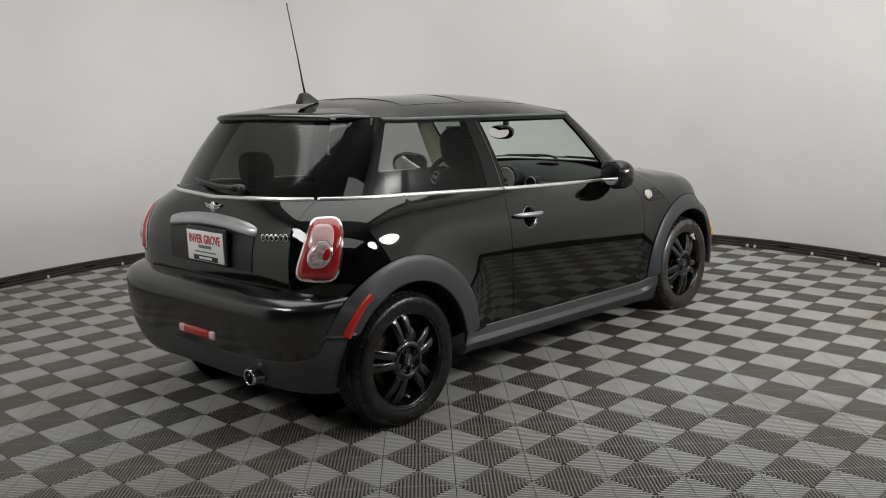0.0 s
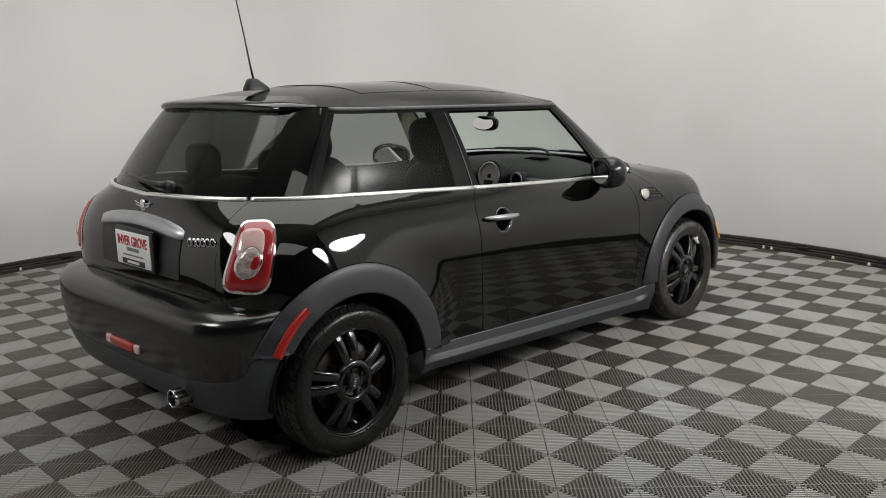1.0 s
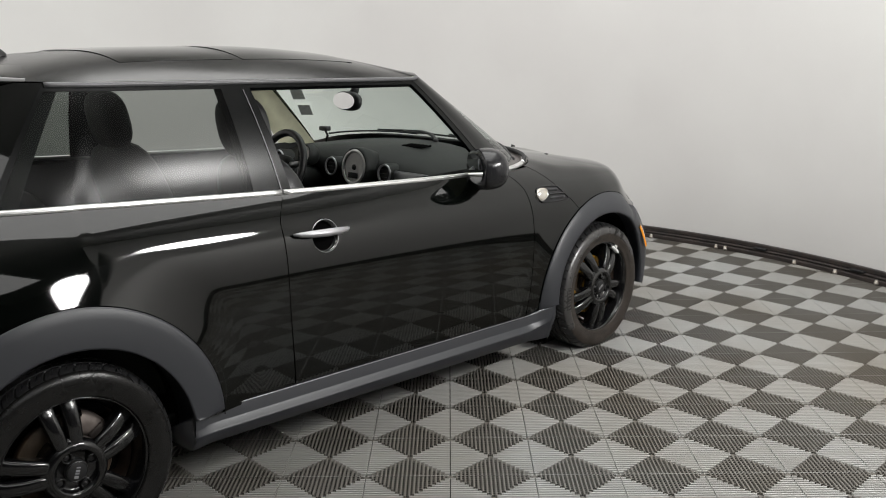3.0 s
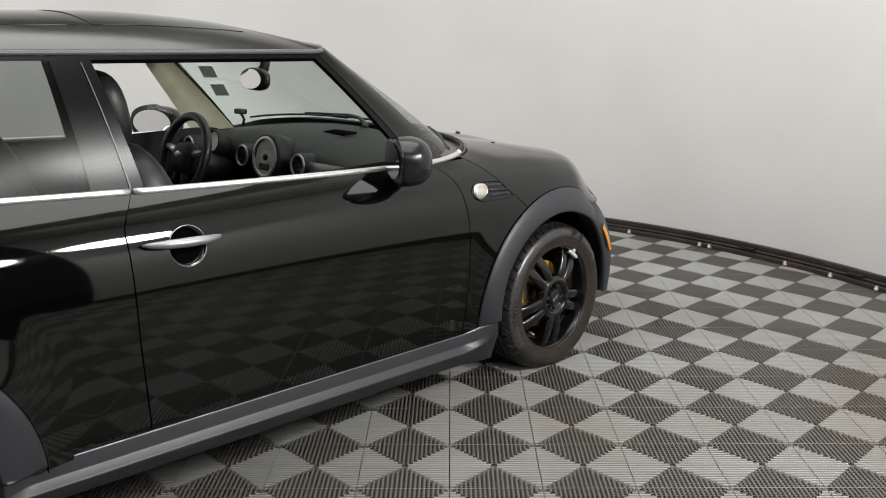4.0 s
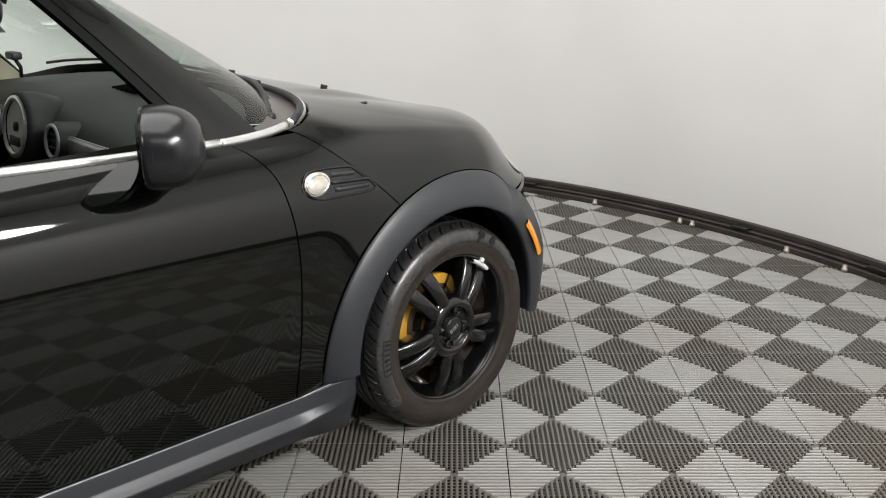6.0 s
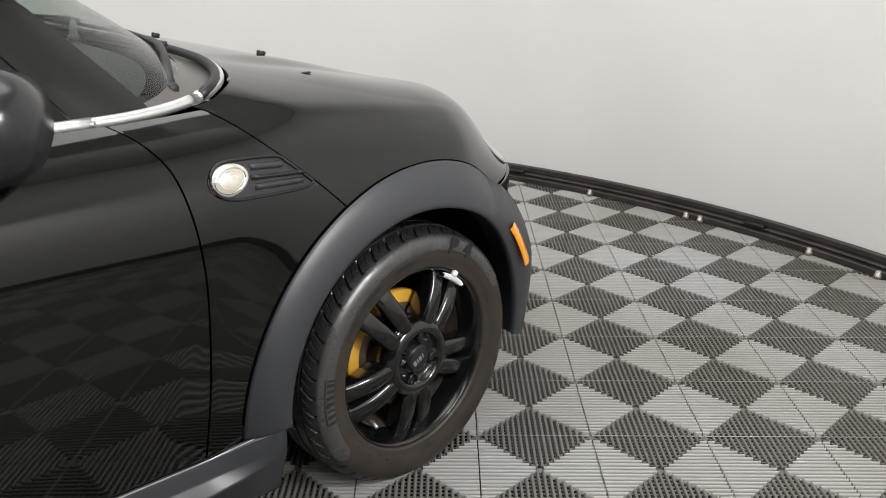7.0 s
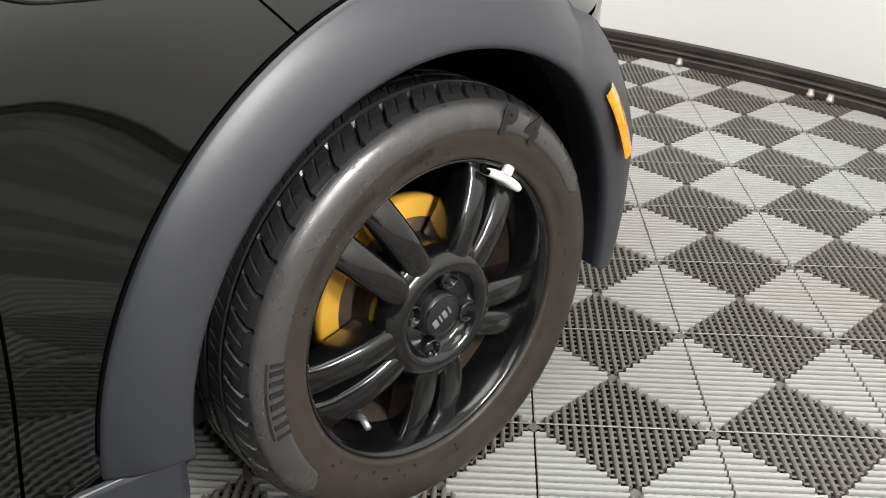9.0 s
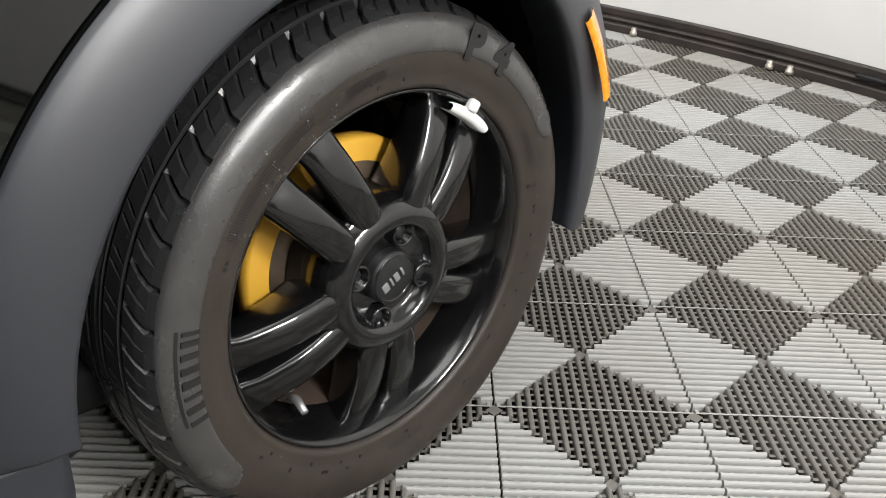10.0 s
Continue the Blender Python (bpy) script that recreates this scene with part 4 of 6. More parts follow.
part("grab_bar", grid(np.array(rws)), M_SATIN, tailgate, "satin chrome grab bar")
# recess panel behind the plate
rws = []
for z in np.linspace(0.690, 0.868, 8):
    rws.append([[on_tail(y, z)[0] - 0.003, y, z] for y in np.linspace(-0.335 + 0.10 * (0.868 - z), 0.335 - 0.10 * (0.868 - z), 16)])
part("plate_recess", grid(np.array(rws)), M_BLACK, tailgate)
plate = part("plate_holder", solid_box(0.016, 0.31, 0.165, 0.004, (-0.452, -0.020, 0.778)), M_BLACK, tailgate, "black plate holder")
part("plate", solid_box(0.006, 0.286, 0.136, 0.002, (-0.4615, -0.014, 0.776)), M_WHITE, tailgate, "white dealer plate")
TURN_REAR = Matrix.Translation((-0.4655, -0.014, 0.806)) @ Matrix(((0, 0, -1, 0), (-1, 0, 0, 0), (0, 1, 0, 0), (0, 0, 0, 1)))
bm = lettering("INVER GROVE", 0.041, 0.0008, 0.0007)
part("plate_writing", moved(bm, TURN_REAR @ Matrix.Diagonal((0.96, 1.35, 1, 1))), M_PLATE_RED, tailgate, "red capital letters", smooth=False)
for dz, w, h, mt in ((-0.032, 0.10, 0.014, M_PLATE_GREY), (-0.056, 0.17, 0.006, M_PLATE_GREY), (-0.083, 0.19, 0.022, M_BLACK)):
    part("plate_line", solid_box(0.002, w, h, 0, (-0.4650, -0.014, 0.806 + dz)), mt, tailgate, smooth=False)
part("plate_line", solid_box(0.002, 0.10, 0.010, 0, (-0.4662, -0.014, 0.723)), M_WHITE, tailgate, smooth=False)
# round winged badge
bz = on_tail(0.0, 0.944)
part("badge", joined(moved(lathe([(0.001, -0.006), (0.020, -0.006), (0.024, -0.003), (0.024, 0.0)], 24, "X"), Matrix.Translation((bz[0] - 0.002, 0, 0.944))),
                     moved(solid_box(0.004, 0.042, 0.007, 0.002), Matrix.Translation((bz[0] - 0.004, 0.043, 0.953)) @ pose(0, 0, 0, 12)),
                     moved(solid_box(0.004, 0.036, 0.006, 0.002), Matrix.Translation((bz[0] - 0.004, 0.038, 0.942)) @ pose(0, 0, 0, 12)),
                     moved(solid_box(0.004, 0.042, 0.007, 0.002), Matrix.Translation((bz[0] - 0.004, -0.043, 0.953)) @ pose(0, 0, 0, -12)),
                     moved(solid_box(0.004, 0.036, 0.006, 0.002), Matrix.Translation((bz[0] - 0.004, -0.038, 0.942)) @ pose(0, 0, 0, -12))), M_CHROME, tailgate, "small chrome winged badge")
# model lettering as plain bright bars
for i, w in enumerate((0.020, 0.021, 0.021, 0.019, 0.018, 0.019)):
    y = -0.395 - 0.0262 * i
    p = on_tail(y, 0.843 + 0.002 * i)
    ring = lathe([(0.0080, -0.007), (0.0130, -0.007), (0.0130, 0.0)], 14, "X")
    bmesh.ops.scale(ring, vec=(1, 0.80, 1.35), verts=ring.verts)
    part("model_mark", moved(ring, Matrix.Translation((p[0] - 0.001, y, p[2])) @ pose(0, 0, 0, -14, 0, 24 if abs(y) > 0.48 else 8)), M_CHROME, tailgate)
# rear wiper
wiper = part("rear_wiper", tube([(-0.372, -0.165, 1.030), (-0.385, -0.10, 1.034), (-0.386, 0.0, 1.040), (-0.372, 0.12, 1.048), (-0.350, 0.215, 1.056)], [0.016, 0.012, 0.009, 0.009, 0.004], 8), M_BLACK, tailgate)
part("wiper_boss", blob(0.022, 0.040, 0.024, (-0.360, -0.155, 1.026), 2.6), M_BLACK, wiper)
part("gutter_shadow", tube([[house(c, 0.02)[0] - 0.006, -house(c, 0.02)[1], house(c, 0.02)[2]] for c in np.linspace(0.5, 0.02, 14)], 0.005, 6), M_BLACK, tailgate)
# fog lamp bar and exhaust
rfog = part("rear_fog_lamp", solid_box(0.03, 0.20, 0.040, 0.010, (-0.547, -0.035, 0.412)), M_RED_DULL, rear_bumper, "red rear fog lamp with clear ends")
for y in (0.085, -0.155):
    part("clear_end", solid_box(0.028, 0.045, 0.038, 0.009, (-0.546, y, 0.412)), M_PINK, rfog)
ex = lathe([(0.0, 0.10), (0.028, 0.10), (0.028, 0.0), (0.030, -0.004), (0.034, -0.004), (0.035, 0.0), (0.035, 0.19)], 26, "X")
exhaust = part("exhaust_tip", moved(ex, Matrix.Translation((-0.556, -0.420, 0.280))), M_STEEL, car, "dark steel round exhaust tip with a bright lip")
part("exhaust_lip", moved(lathe([(0.029, -0.0045), (0.0302, -0.0062), (0.0338, -0.0062), (0.0352, -0.003), (0.0356, 0.006)], 26, "X"), Matrix.Translation((-0.556, -0.420, 0.280))), M_CHROME, exhaust)
part("exhaust_bore", moved(lathe([(0.0, 0.02), (0.0278, 0.02), (0.0278, 0.06)], 22, "X"), Matrix.Translation((-0.554, -0.420, 0.280))), M_SEAM, exhaust)
notch = lathe([(0.001, -0.004), (0.052, -0.004), (0.052, 0.02)], 26, "X")
part("exhaust_notch", moved(notch, Matrix.Translation((-0.494, -0.420, 0.300))), M_SEAM, rear_bumper)


# side markers on the arch trims
def arch_bar(spec, a0, a1, q, w, lip, grow=0.003):
    ox, oz, ro, ix, iz, ri = spec
    rws = []
    for a in np.linspace(math.radians(a0), math.radians(a1), 20):
        line = []
        ro = arch_reach(spec, a)
        for f, up in ((q - w, 0.0), (q - w * 0.9, 1.0), (q, 1.25), (q + w * 0.9, 1.0), (q + w, 0.0)):
            co, so = math.cos(a), math.sin(a)
            x, z = lerp(ox + ro * co, ix + ri * co, f), lerp(oz + ro * so, iz + ri * so, f)
            yo = arch_body_y(ox + ro * co, oz + ro * so)
            g = float(np.interp(f, [0.06, 0.30, 0.60, 0.86, 0.95], [0.0, 0.45, 0.80, 0.97, 1.0]))
            line.append([x, lerp(yo - 0.009, min(lip, yo - 0.012), g) - grow * up - 0.001, z])
        rws.append(line)
    return grid(np.array(rws))


mark_r = part("side_marker", arch_bar(ARCH_R, 124, 153, 0.52, 0.13, -0.834), M_RED_DULL, arch_rear, "slim red side marker")
mark_f = part("side_marker", arch_bar(ARCH_F, 20, 39, 0.60, 0.115, -0.822, 0.003), M_AMBER, arch_front, "slim amber side marker")

# door handle with its bowl
hx, hz = HX, HZ
hy = float(side_y(hx, hz))
bowl = part("handle_bowl", moved(lathe([(0.001, 0.040), (0.032, 0.033), (0.046, 0.017), (0.0535, 0.0), (0.0555, 0.004)], 40, "Y"), Matrix.Translation((hx, hy, hz)) @ pose(0, 0, 0, -10)), M_PAINT, door)
part("bowl_rim", moved(lathe([(0.0530, 0.0012), (0.0542, -0.0006), (0.0552, 0.0012)], 40, "Y"), Matrix.Translation((hx, hy, hz)) @ pose(0, 0, 0, -10)), M_SATIN, bowl)
hp = [(0.872 + d, float(side_y(0.872 + d, 0.800)) - o, 0.8065 - 0.055 * d) for d, o in ((-0.118, 0.004), (-0.10, 0.014), (-0.06, 0.026), (0.0, 0.032), (0.05, 0.028), (0.09, 0.016), (0.108, 0.004))]
part("door_handle", tube(hp, [0.004, 0.009, 0.013, 0.0145, 0.013, 0.009, 0.004], 14, 0.9), M_SATIN, door, "satin chrome door handle")

# indicator and vent on the wing
lx, lz = 2.0165, 0.7715
ly = float(side_y(lx, lz))
vent_tilt = Matrix.Translation((lx, ly, lz)) @ pose(0, 0, 0, -14, -12, -2)
rws = []
for r in np.linspace(0, 1, 8):
    line = []
    for s in np.linspace(0, 1, 18):
        x = lerp(1.984, 2.201 - 0.062 * r, s)
        zt = lerp(0.803, 0.792, s)
        zb = lerp(0.737, 0.7295, s)
        if s < 0.2:
            k = (1 - s / 0.2) ** 2
            zt, zb = lerp(zt, 0.776, k), lerp(zb, 0.764, k)
        z = lerp(zb, zt, r)
        x = min(x, float(bonnet_line(z)) - 0.004)
        line.append([x, float(side_y(x, z)) - 0.0014, z])
    rws.append(line)
vent = part("wing_vent", rimmed(grid(np.array(rws)), 0.006), M_BLACK, wing, "black side vent with an indicator")
ways = [(1.981, 0.768), (1.984, 0.788), (1.994, 0.798), (2.010, 0.803), (2.075, 0.799), (2.128, 0.794), (2.146, 0.786), (2.172, 0.762), (2.192, 0.742), (2.190, 0.733), (2.15, 0.732), (2.10, 0.734), (2.02, 0.738), (1.995, 0.747), (1.983, 0.757), (1.981, 0.768)]
outline = eased([(x, 0, z) for x, z in ways], 90, 2, 2)
part("vent_frame", tube([(min(x, float(bonnet_line(z)) - 0.006), float(side_y(x, z)) - 0.003, z) for x, _, z in outline], 0.0030, 8), M_CAP, vent, "dark satin vent frame")
for (xa, za), (xb, zb_), rr, mt in (((2.064, 0.785), (2.130, 0.779), 0.0065, M_SLAT), ((2.060, 0.769), (2.170, 0.760), 0.0045, M_CAP), ((2.064, 0.752), (2.164, 0.746), 0.0065, M_SLAT)):
    pts = [(lerp(xa, xb, k), float(side_y(lerp(xa, xb, k), lerp(za, zb_, k))) - (0.0005 if mt is M_SLAT else 0.004), lerp(za, zb_, k)) for k in np.linspace(0, 1, 8)]
    part("vent_slat", tube(pts, rr, 8), mt, vent)
lens = moved(lathe([(0.0, -0.014), (0.010, -0.014), (0.020, -0.0125), (0.030, -0.009), (0.034, -0.004), (0.035, 0.002)], 36, "Y"), vent_tilt @ Matrix.Diagonal((1.12, 1, 0.80, 1)))
indicator = part("indicator", lens, M_LAMP, vent, "clear oval side indicator")
for rr in (0.011, 0.019, 0.026):
    part("lens_ring", moved(lathe([(rr - 0.0015, -0.0135 + rr * 0.10), (rr, -0.0155 + rr * 0.12), (rr + 0.0015, -0.0135 + rr * 0.10)], 30, "Y"), vent_tilt @ Matrix.Diagonal((1.12, 1, 0.80, 1))), M_CHROME, indicator)

# headlamp
rws = []
for r in np.linspace(0.02, 1, 10):
    line = []
    for a in np.linspace(0, 2 * math.pi, 40, endpoint=False):
        x, z = 2.895 + 0.070 * r * math.cos(a) - 0.055 * r * math.sin(a), 0.690 + 0.085 * r * math.sin(a)
        x = min(x, 3.08)
        z = min(z, float(crown(x)) - 0.02)
        line.append([x + 0.004 * (1 - r**4), float(side_y(x, z)) - 0.004 - 0.008 * (1 - r**4), z])
    rws.append(line)
headlamp = part("headlamp", grid(np.array(rws), wrap=True), M_LAMP, bonnet, "clear oval headlamp")
part("headlamp_rim", tube(rws[-1] + rws[-1][:1], 0.0045, 8), M_CHROME, headlamp, "chrome headlamp rim")

# washer jets on the bonnet
for y in (-0.25, 0.25):
    x = 2.46
    z = top_z(x, y)
    part("washer_jet", joined(blob(0.012, 0.007, 0.006, (x, y, z + 0.003), 2.4, 16), blob(0.005, 0.005, 0.006, (x - 0.007, y, z + 0.006), 2.2, 12)), M_BLACK, bonnet)

for y in (-0.50, 0.50):
    x = 2.40
    part("bonnet_plug", blob(0.016, 0.006, 0.0022, (x, y, top_z(x, y) + 0.0006), 2.2, 14), M_BLACK, bonnet)

# front wipers, parked low on the glass
for y0, y1 in ((-0.40, 0.20), (0.12, 0.60)):
    pts = []
    for k in np.linspace(0, 1, 9):
        y = lerp(y0, y1, k)
        c = 3.0 - 0.70 * abs(y) / 0.62
        p = house(c, 0.055 + 0.02 * k)
        pts.append((p[0] + 0.010, y, p[2] + 0.008))
    wp = part("wiper", tube(pts, 0.0045, 8), M_BLACK, car, "black windscreen wiper")
    px, py, pz = pts[0]
    base_x, base_y = px - 0.115, py - 0.215
    foot_z = top_z(base_x + 0.03, base_y) - 0.004
    part("wiper_arm", tube(eased([(base_x + 0.030, base_y, foot_z), (base_x + 0.044, base_y + 0.035, foot_z + 0.030), (px - 0.030, py - 0.10, pz + 0.014), (px + 0.014, py + 0.01, pz + 0.012), (pts[4][0] + 0.006, pts[4][1], pts[4][2] + 0.006)], 24, 2, 2), [0.0085] * 5 + [0.0070] * 8 + [0.0050] * 11, 8), M_BLACK, wp)
    part("wiper_boss", blob(0.013, 0.013, 0.012, (base_x + 0.030, base_y, foot_z), 2.4, 16), M_BLACK, wp)
    part("blade_clip", solid_box(0.014, 0.030, 0.010, 0.002, (px + 0.008, py - 0.02, pz + 0.010)), M_BLACK, wp)


# door mirrors
def mirror_mesh():
    bm = blob(0.085, 0.118, 0.072, (0, 0, 0), 2.5, 36)
    for v in bm.verts:
        if v.co.x < -0.030:
            v.co.x = -0.030 + (v.co.x + 0.030) * 0.12
        v.co.z *= 1.0 + 0.10 * (v.co.y < 0)
    return bm


mirror = part("door_mirror", moved(mirror_mesh(), Matrix.Translation((1.642, -0.800, 0.926)) @ pose(0, 0, 0, 0, 0, -28)), M_CAP, door, "satin black door mirror")
part("mirror_glass", moved(lathe([(0.001, 0.0), (0.058, 0.0)], 30, "X"), Matrix.Translation((1.608, -0.782, 0.928)) @ pose(0, 0, 0, 0, 0, -28) @ Matrix.Diagonal((1, 1.62, 0.98, 1))), M_MIRROR, mirror)
part("mirror_seam", moved(lathe([(0.0665, 0.0), (0.069, 0.002), (0.0665, 0.004)], 36, "X"), Matrix.Translation((1.628, -0.797, 0.926)) @ pose(0, 0, 0, 0, 0, -28) @ Matrix.Diagonal((1, 1.66, 1.05, 1))), M_BLACK, mirror)
foot = joined(tube([(1.675, -0.690, 0.872), (1.665, -0.730, 0.878), (1.648, -0.775, 0.892)], [0.030, 0.026, 0.028], 12, 0.7), blob(0.060, 0.020, 0.022, (1.67, -0.700, 0.868), 2.5))
part("mirror_foot", foot, M_CAP, mirror)
oval = [(1.49 + 0.075 + 0.105 * math.cos(a), -0.001 + float(side_y(1.56 + 0.105 * math.cos(a), 0.842 + 0.012 * math.cos(a) + 0.020 * math.sin(a))), 0.842 + 0.012 * math.cos(a) + 0.020 * math.sin(a)) for a in np.linspace(0, 2 * math.pi, 41)]

# aerial
fin = []
for z, cx0, lx0, wx0 in ((1.376, 0.168, 0.064, 0.026), (1.384, 0.168, 0.064, 0.026), (1.396, 0.164, 0.054, 0.022), (1.412, 0.156, 0.038, 0.016), (1.422, 0.152, 0.028, 0.013), (1.427, 0.150, 0.018, 0.009), (1.428, 0.150, 0.001, 0.001)):
    fin.append([(cx0 + lx0 * math.copysign(abs(math.cos(a)) ** 0.75, math.cos(a)), wx0 * math.copysign(abs(math.sin(a)) ** 0.75, math.sin(a)), z) for a in np.linspace(0, 2 * math.pi, 28, endpoint=False)])
ant = part("aerial_base", grid(np.array(fin), wrap=True), M_BLACK, car, "black wedge-shaped aerial base on the roof")
part("aerial_rod", tube([(0.158, 0.0, 1.415), (0.145, 0.0, 1.48), (0.125, 0.0, 1.60), (0.082, 0.0, 1.832)], [0.0055, 0.0042, 0.0032, 0.0026], 8), M_BLACK, ant)
part("aerial_tip", blob(0.004, 0.004, 0.007, (0.082, 0.0, 1.835), 2.0, 10), M_BLACK, ant)


# ---- wheels ----
R_AXLE, SPIN_F = 0.2835, 54


SIDEWALL = [(0.200, -0.060, 0), (0.2075, -0.070, 0), (0.2082, -0.0795, 0), (0.2105, -0.0830, 0), (0.2150, -0.0848, 0), (0.2165, -0.0846, 0), (0.228, -0.0894, 0), (0.240, -0.0916, 0), (0.250, -0.0922, 0),
            (0.260, -0.0915, 0), (0.268, -0.0896, 0), (0.2745, -0.0866, 0), (0.2785, -0.0835, 2), (0.2830, -0.0785, 2), (0.2875, -0.0710, 2), (0.2915, -0.0610, 2), (0.2935, -0.050, 2)]
TREAD = [(0.294, -0.0452, 2), (0.287, -0.0448, 3), (0.287, -0.0392, 3), (0.2948, -0.0388, 2), (0.2955, -0.0250, 2), (0.296, -0.0155, 2), (0.2885, -0.015, 3), (0.2885, -0.009, 3), (0.296, -0.0085, 2), (0.296, 0.0, 2)]


def sidewall_y(r):
    return float(np.interp(r, [q[0] for q in SIDEWALL[4:]], [q[1] for q in SIDEWALL[4:]]))


def tyre_mesh():
    """Sidewalls with raised bands, and a tread cut into blocks."""
    na = 45 * 16
    half_prof = SIDEWALL + TREAD
    full = half_prof + [(r, -y, k) for r, y, k in half_prof[::-1][1:]]
    a = np.arange(na) * 2 * math.pi / na
    rows_ = []
    for r, y, k in full:
        rad = np.full(na, r)
        step = np.arange(na) % 16
        if k == 2 and abs(y) > 0.046:
            deep = 0.0075 if abs(y) < 0.072 else 0.0075 - 0.0050 * (abs(y) - 0.072) / 0.011
            rad = np.where(step < 2, r - deep, np.where((step == 9) & (abs(y) < 0.062), r - 0.0026, r))
        elif k == 2 and abs(y) > 0.020 and abs(y) < 0.036:
            rad = np.where((step == 7) | (step == 12), r - 0.0040, r)
        b = a + 2.4 * (min(abs(y), 0.072) - 0.045) * (1 if y < 0 else -1)
        rows_.append(np.stack([rad * np.cos(b), np.full(na, y), rad * np.sin(b)], -1))
    bm = grid(np.array(rows_), wrap=True)
    bm.faces.ensure_lookup_table()
    for f in bm.faces:
        f.smooth = True
        c = f.calc_center_median()
        r = math.hypot(c.x, c.z)
        f.material_index = 1 if r > 0.2755 else 0
        f.smooth = f.material_index == 0
    return bm


def spoke_mesh(side):
    """One finger of a pair: a rounded bar from the hub to the rim."""
    rws = []
    for r in np.linspace(0.072, 0.1965, 18):
        k = (r - 0.072) / 0.1245
        off = side * lerp(0.0185, 0.0325, k ** 0.9)
        w = lerp(0.0205, 0.0222, k) * (1.0 + 0.22 * max(0, k - 0.86) / 0.14)
        face = lerp(-0.0840, -0.0610, k) - 0.0075 * math.sin(math.pi * min(1, k * 1.05)) + 0.003 * max(0, k - 0.85) / 0.15
        deep = lerp(0.060, 0.034, k)
        line = []
        for a in np.linspace(0, 2 * math.pi, 24, endpoint=False):
            cx, cy = math.cos(a), math.sin(a)
            px = off + w * math.copysign(abs(cx) ** 0.72, cx) * (0.80 + 0.20 * min(1.0, k / 0.10))
            py = face + (0.015 * (1 - cy ** 0.85) if cy > 0 else 0.015 + deep * abs(cy) ** 0.8)
            line.append((r, py, px))
        rws.append(line)
    return grid(np.array(rws), wrap=True)


def build_wheel(rubber):
    hub = lathe([(0.028, -0.068), (0.050, -0.069), (0.0555, -0.072), (0.0590, -0.080), (0.0625, -0.0862), (0.0670, -0.0880), (0.0740, -0.0872), (0.0820, -0.0835), (0.0880, -0.0770), (0.0925, -0.0640), (0.090, -0.01), (0.0, -0.01)], 64)
    lip = lathe([(0.186, 0.085), (0.182, 0.03), (0.184, -0.030), (0.192, -0.048), (0.196, -0.060), (0.200, -0.071), (0.2035, -0.0775), (0.2062, -0.0792), (0.2078, -0.0760), (0.203, -0.066)], 96)
    wheel = part("wheel", joined(hub, lip), M_RIM, None, "gloss black alloy wheel")
    part("tyre", tyre_mesh(), [rubber, M_TREAD], wheel, "black tyre with a shiny dressed sidewall", smooth=False)
    part("barrel", lathe([(0.181, 0.08), (0.178, 0.02), (0.180, -0.028)], 72), M_BARREL, wheel)
    for i in range(5):
        for sd in (-1, 1):
            part("spoke", moved(spoke_mesh(sd), pose(0, 0, 0, 0, -72 * i, 0)), M_RIM, wheel)
        # bridge at the foot of the pair
        part("spoke_bridge", moved(blob(0.024, 0.020, 0.020, (0.078, -0.062, 0), 2.6, 16), pose(0, 0, 0, 0, -72 * i, 0)), M_RIM, wheel)
    cap = part("centre_cap", lathe([(0.0, -0.0835), (0.026, -0.083), (0.0295, -0.0810), (0.031, -0.077), (0.031, -0.066)], 40), M_BLACK, wheel, "round black centre cap")
    part("cap_ring", lathe([(0.0262, -0.0828), (0.0275, -0.0845), (0.0288, -0.0824)], 40), M_RIM, cap)
    for i, (w, x) in enumerate(((0.0085, -0.0150), (0.003, -0.0055), (0.007, 0.0025), (0.003, 0.0115))):
        part("cap_mark", moved(solid_box(w, 0.0015, 0.0115, 0.0005, (x, -0.0842, 0)), pose(0, 0, 0, 0, 26, 0)), M_SATIN, cap, smooth=False)
    for i in range(4):
        a = math.radians(90 * i + 18)
        x, z = 0.050 * math.cos(a), 0.050 * math.sin(a)
        part("bolt_recess", moved(lathe([(0.0, -0.060), (0.0110, -0.062), (0.0118, -0.0790), (0.0140, -0.0805), (0.0155, -0.0780), (0.0165, -0.066)], 22), Matrix.Translation((x, -0.0010, z))), M_RIM, wheel)
        part("wheel_bolt", moved(lathe([(0.0, -0.073), (0.006, -0.073), (0.0085, -0.071), (0.0085, -0.058)], 6), Matrix.Translation((x, -0.002, z))), M_BLACK, wheel)
    part("valve", moved(tube([(0, 0.0, 0), (0.002, -0.012, 0.0), (-0.004, -0.030, 0.0)], [0.006, 0.005, 0.0042], 10), Matrix.Translation((0.170 * math.cos(math.radians(176)), -0.035, 0.170 * math.sin(math.radians(176))))), M_SATIN, wheel, "short bright valve")
    return wheel


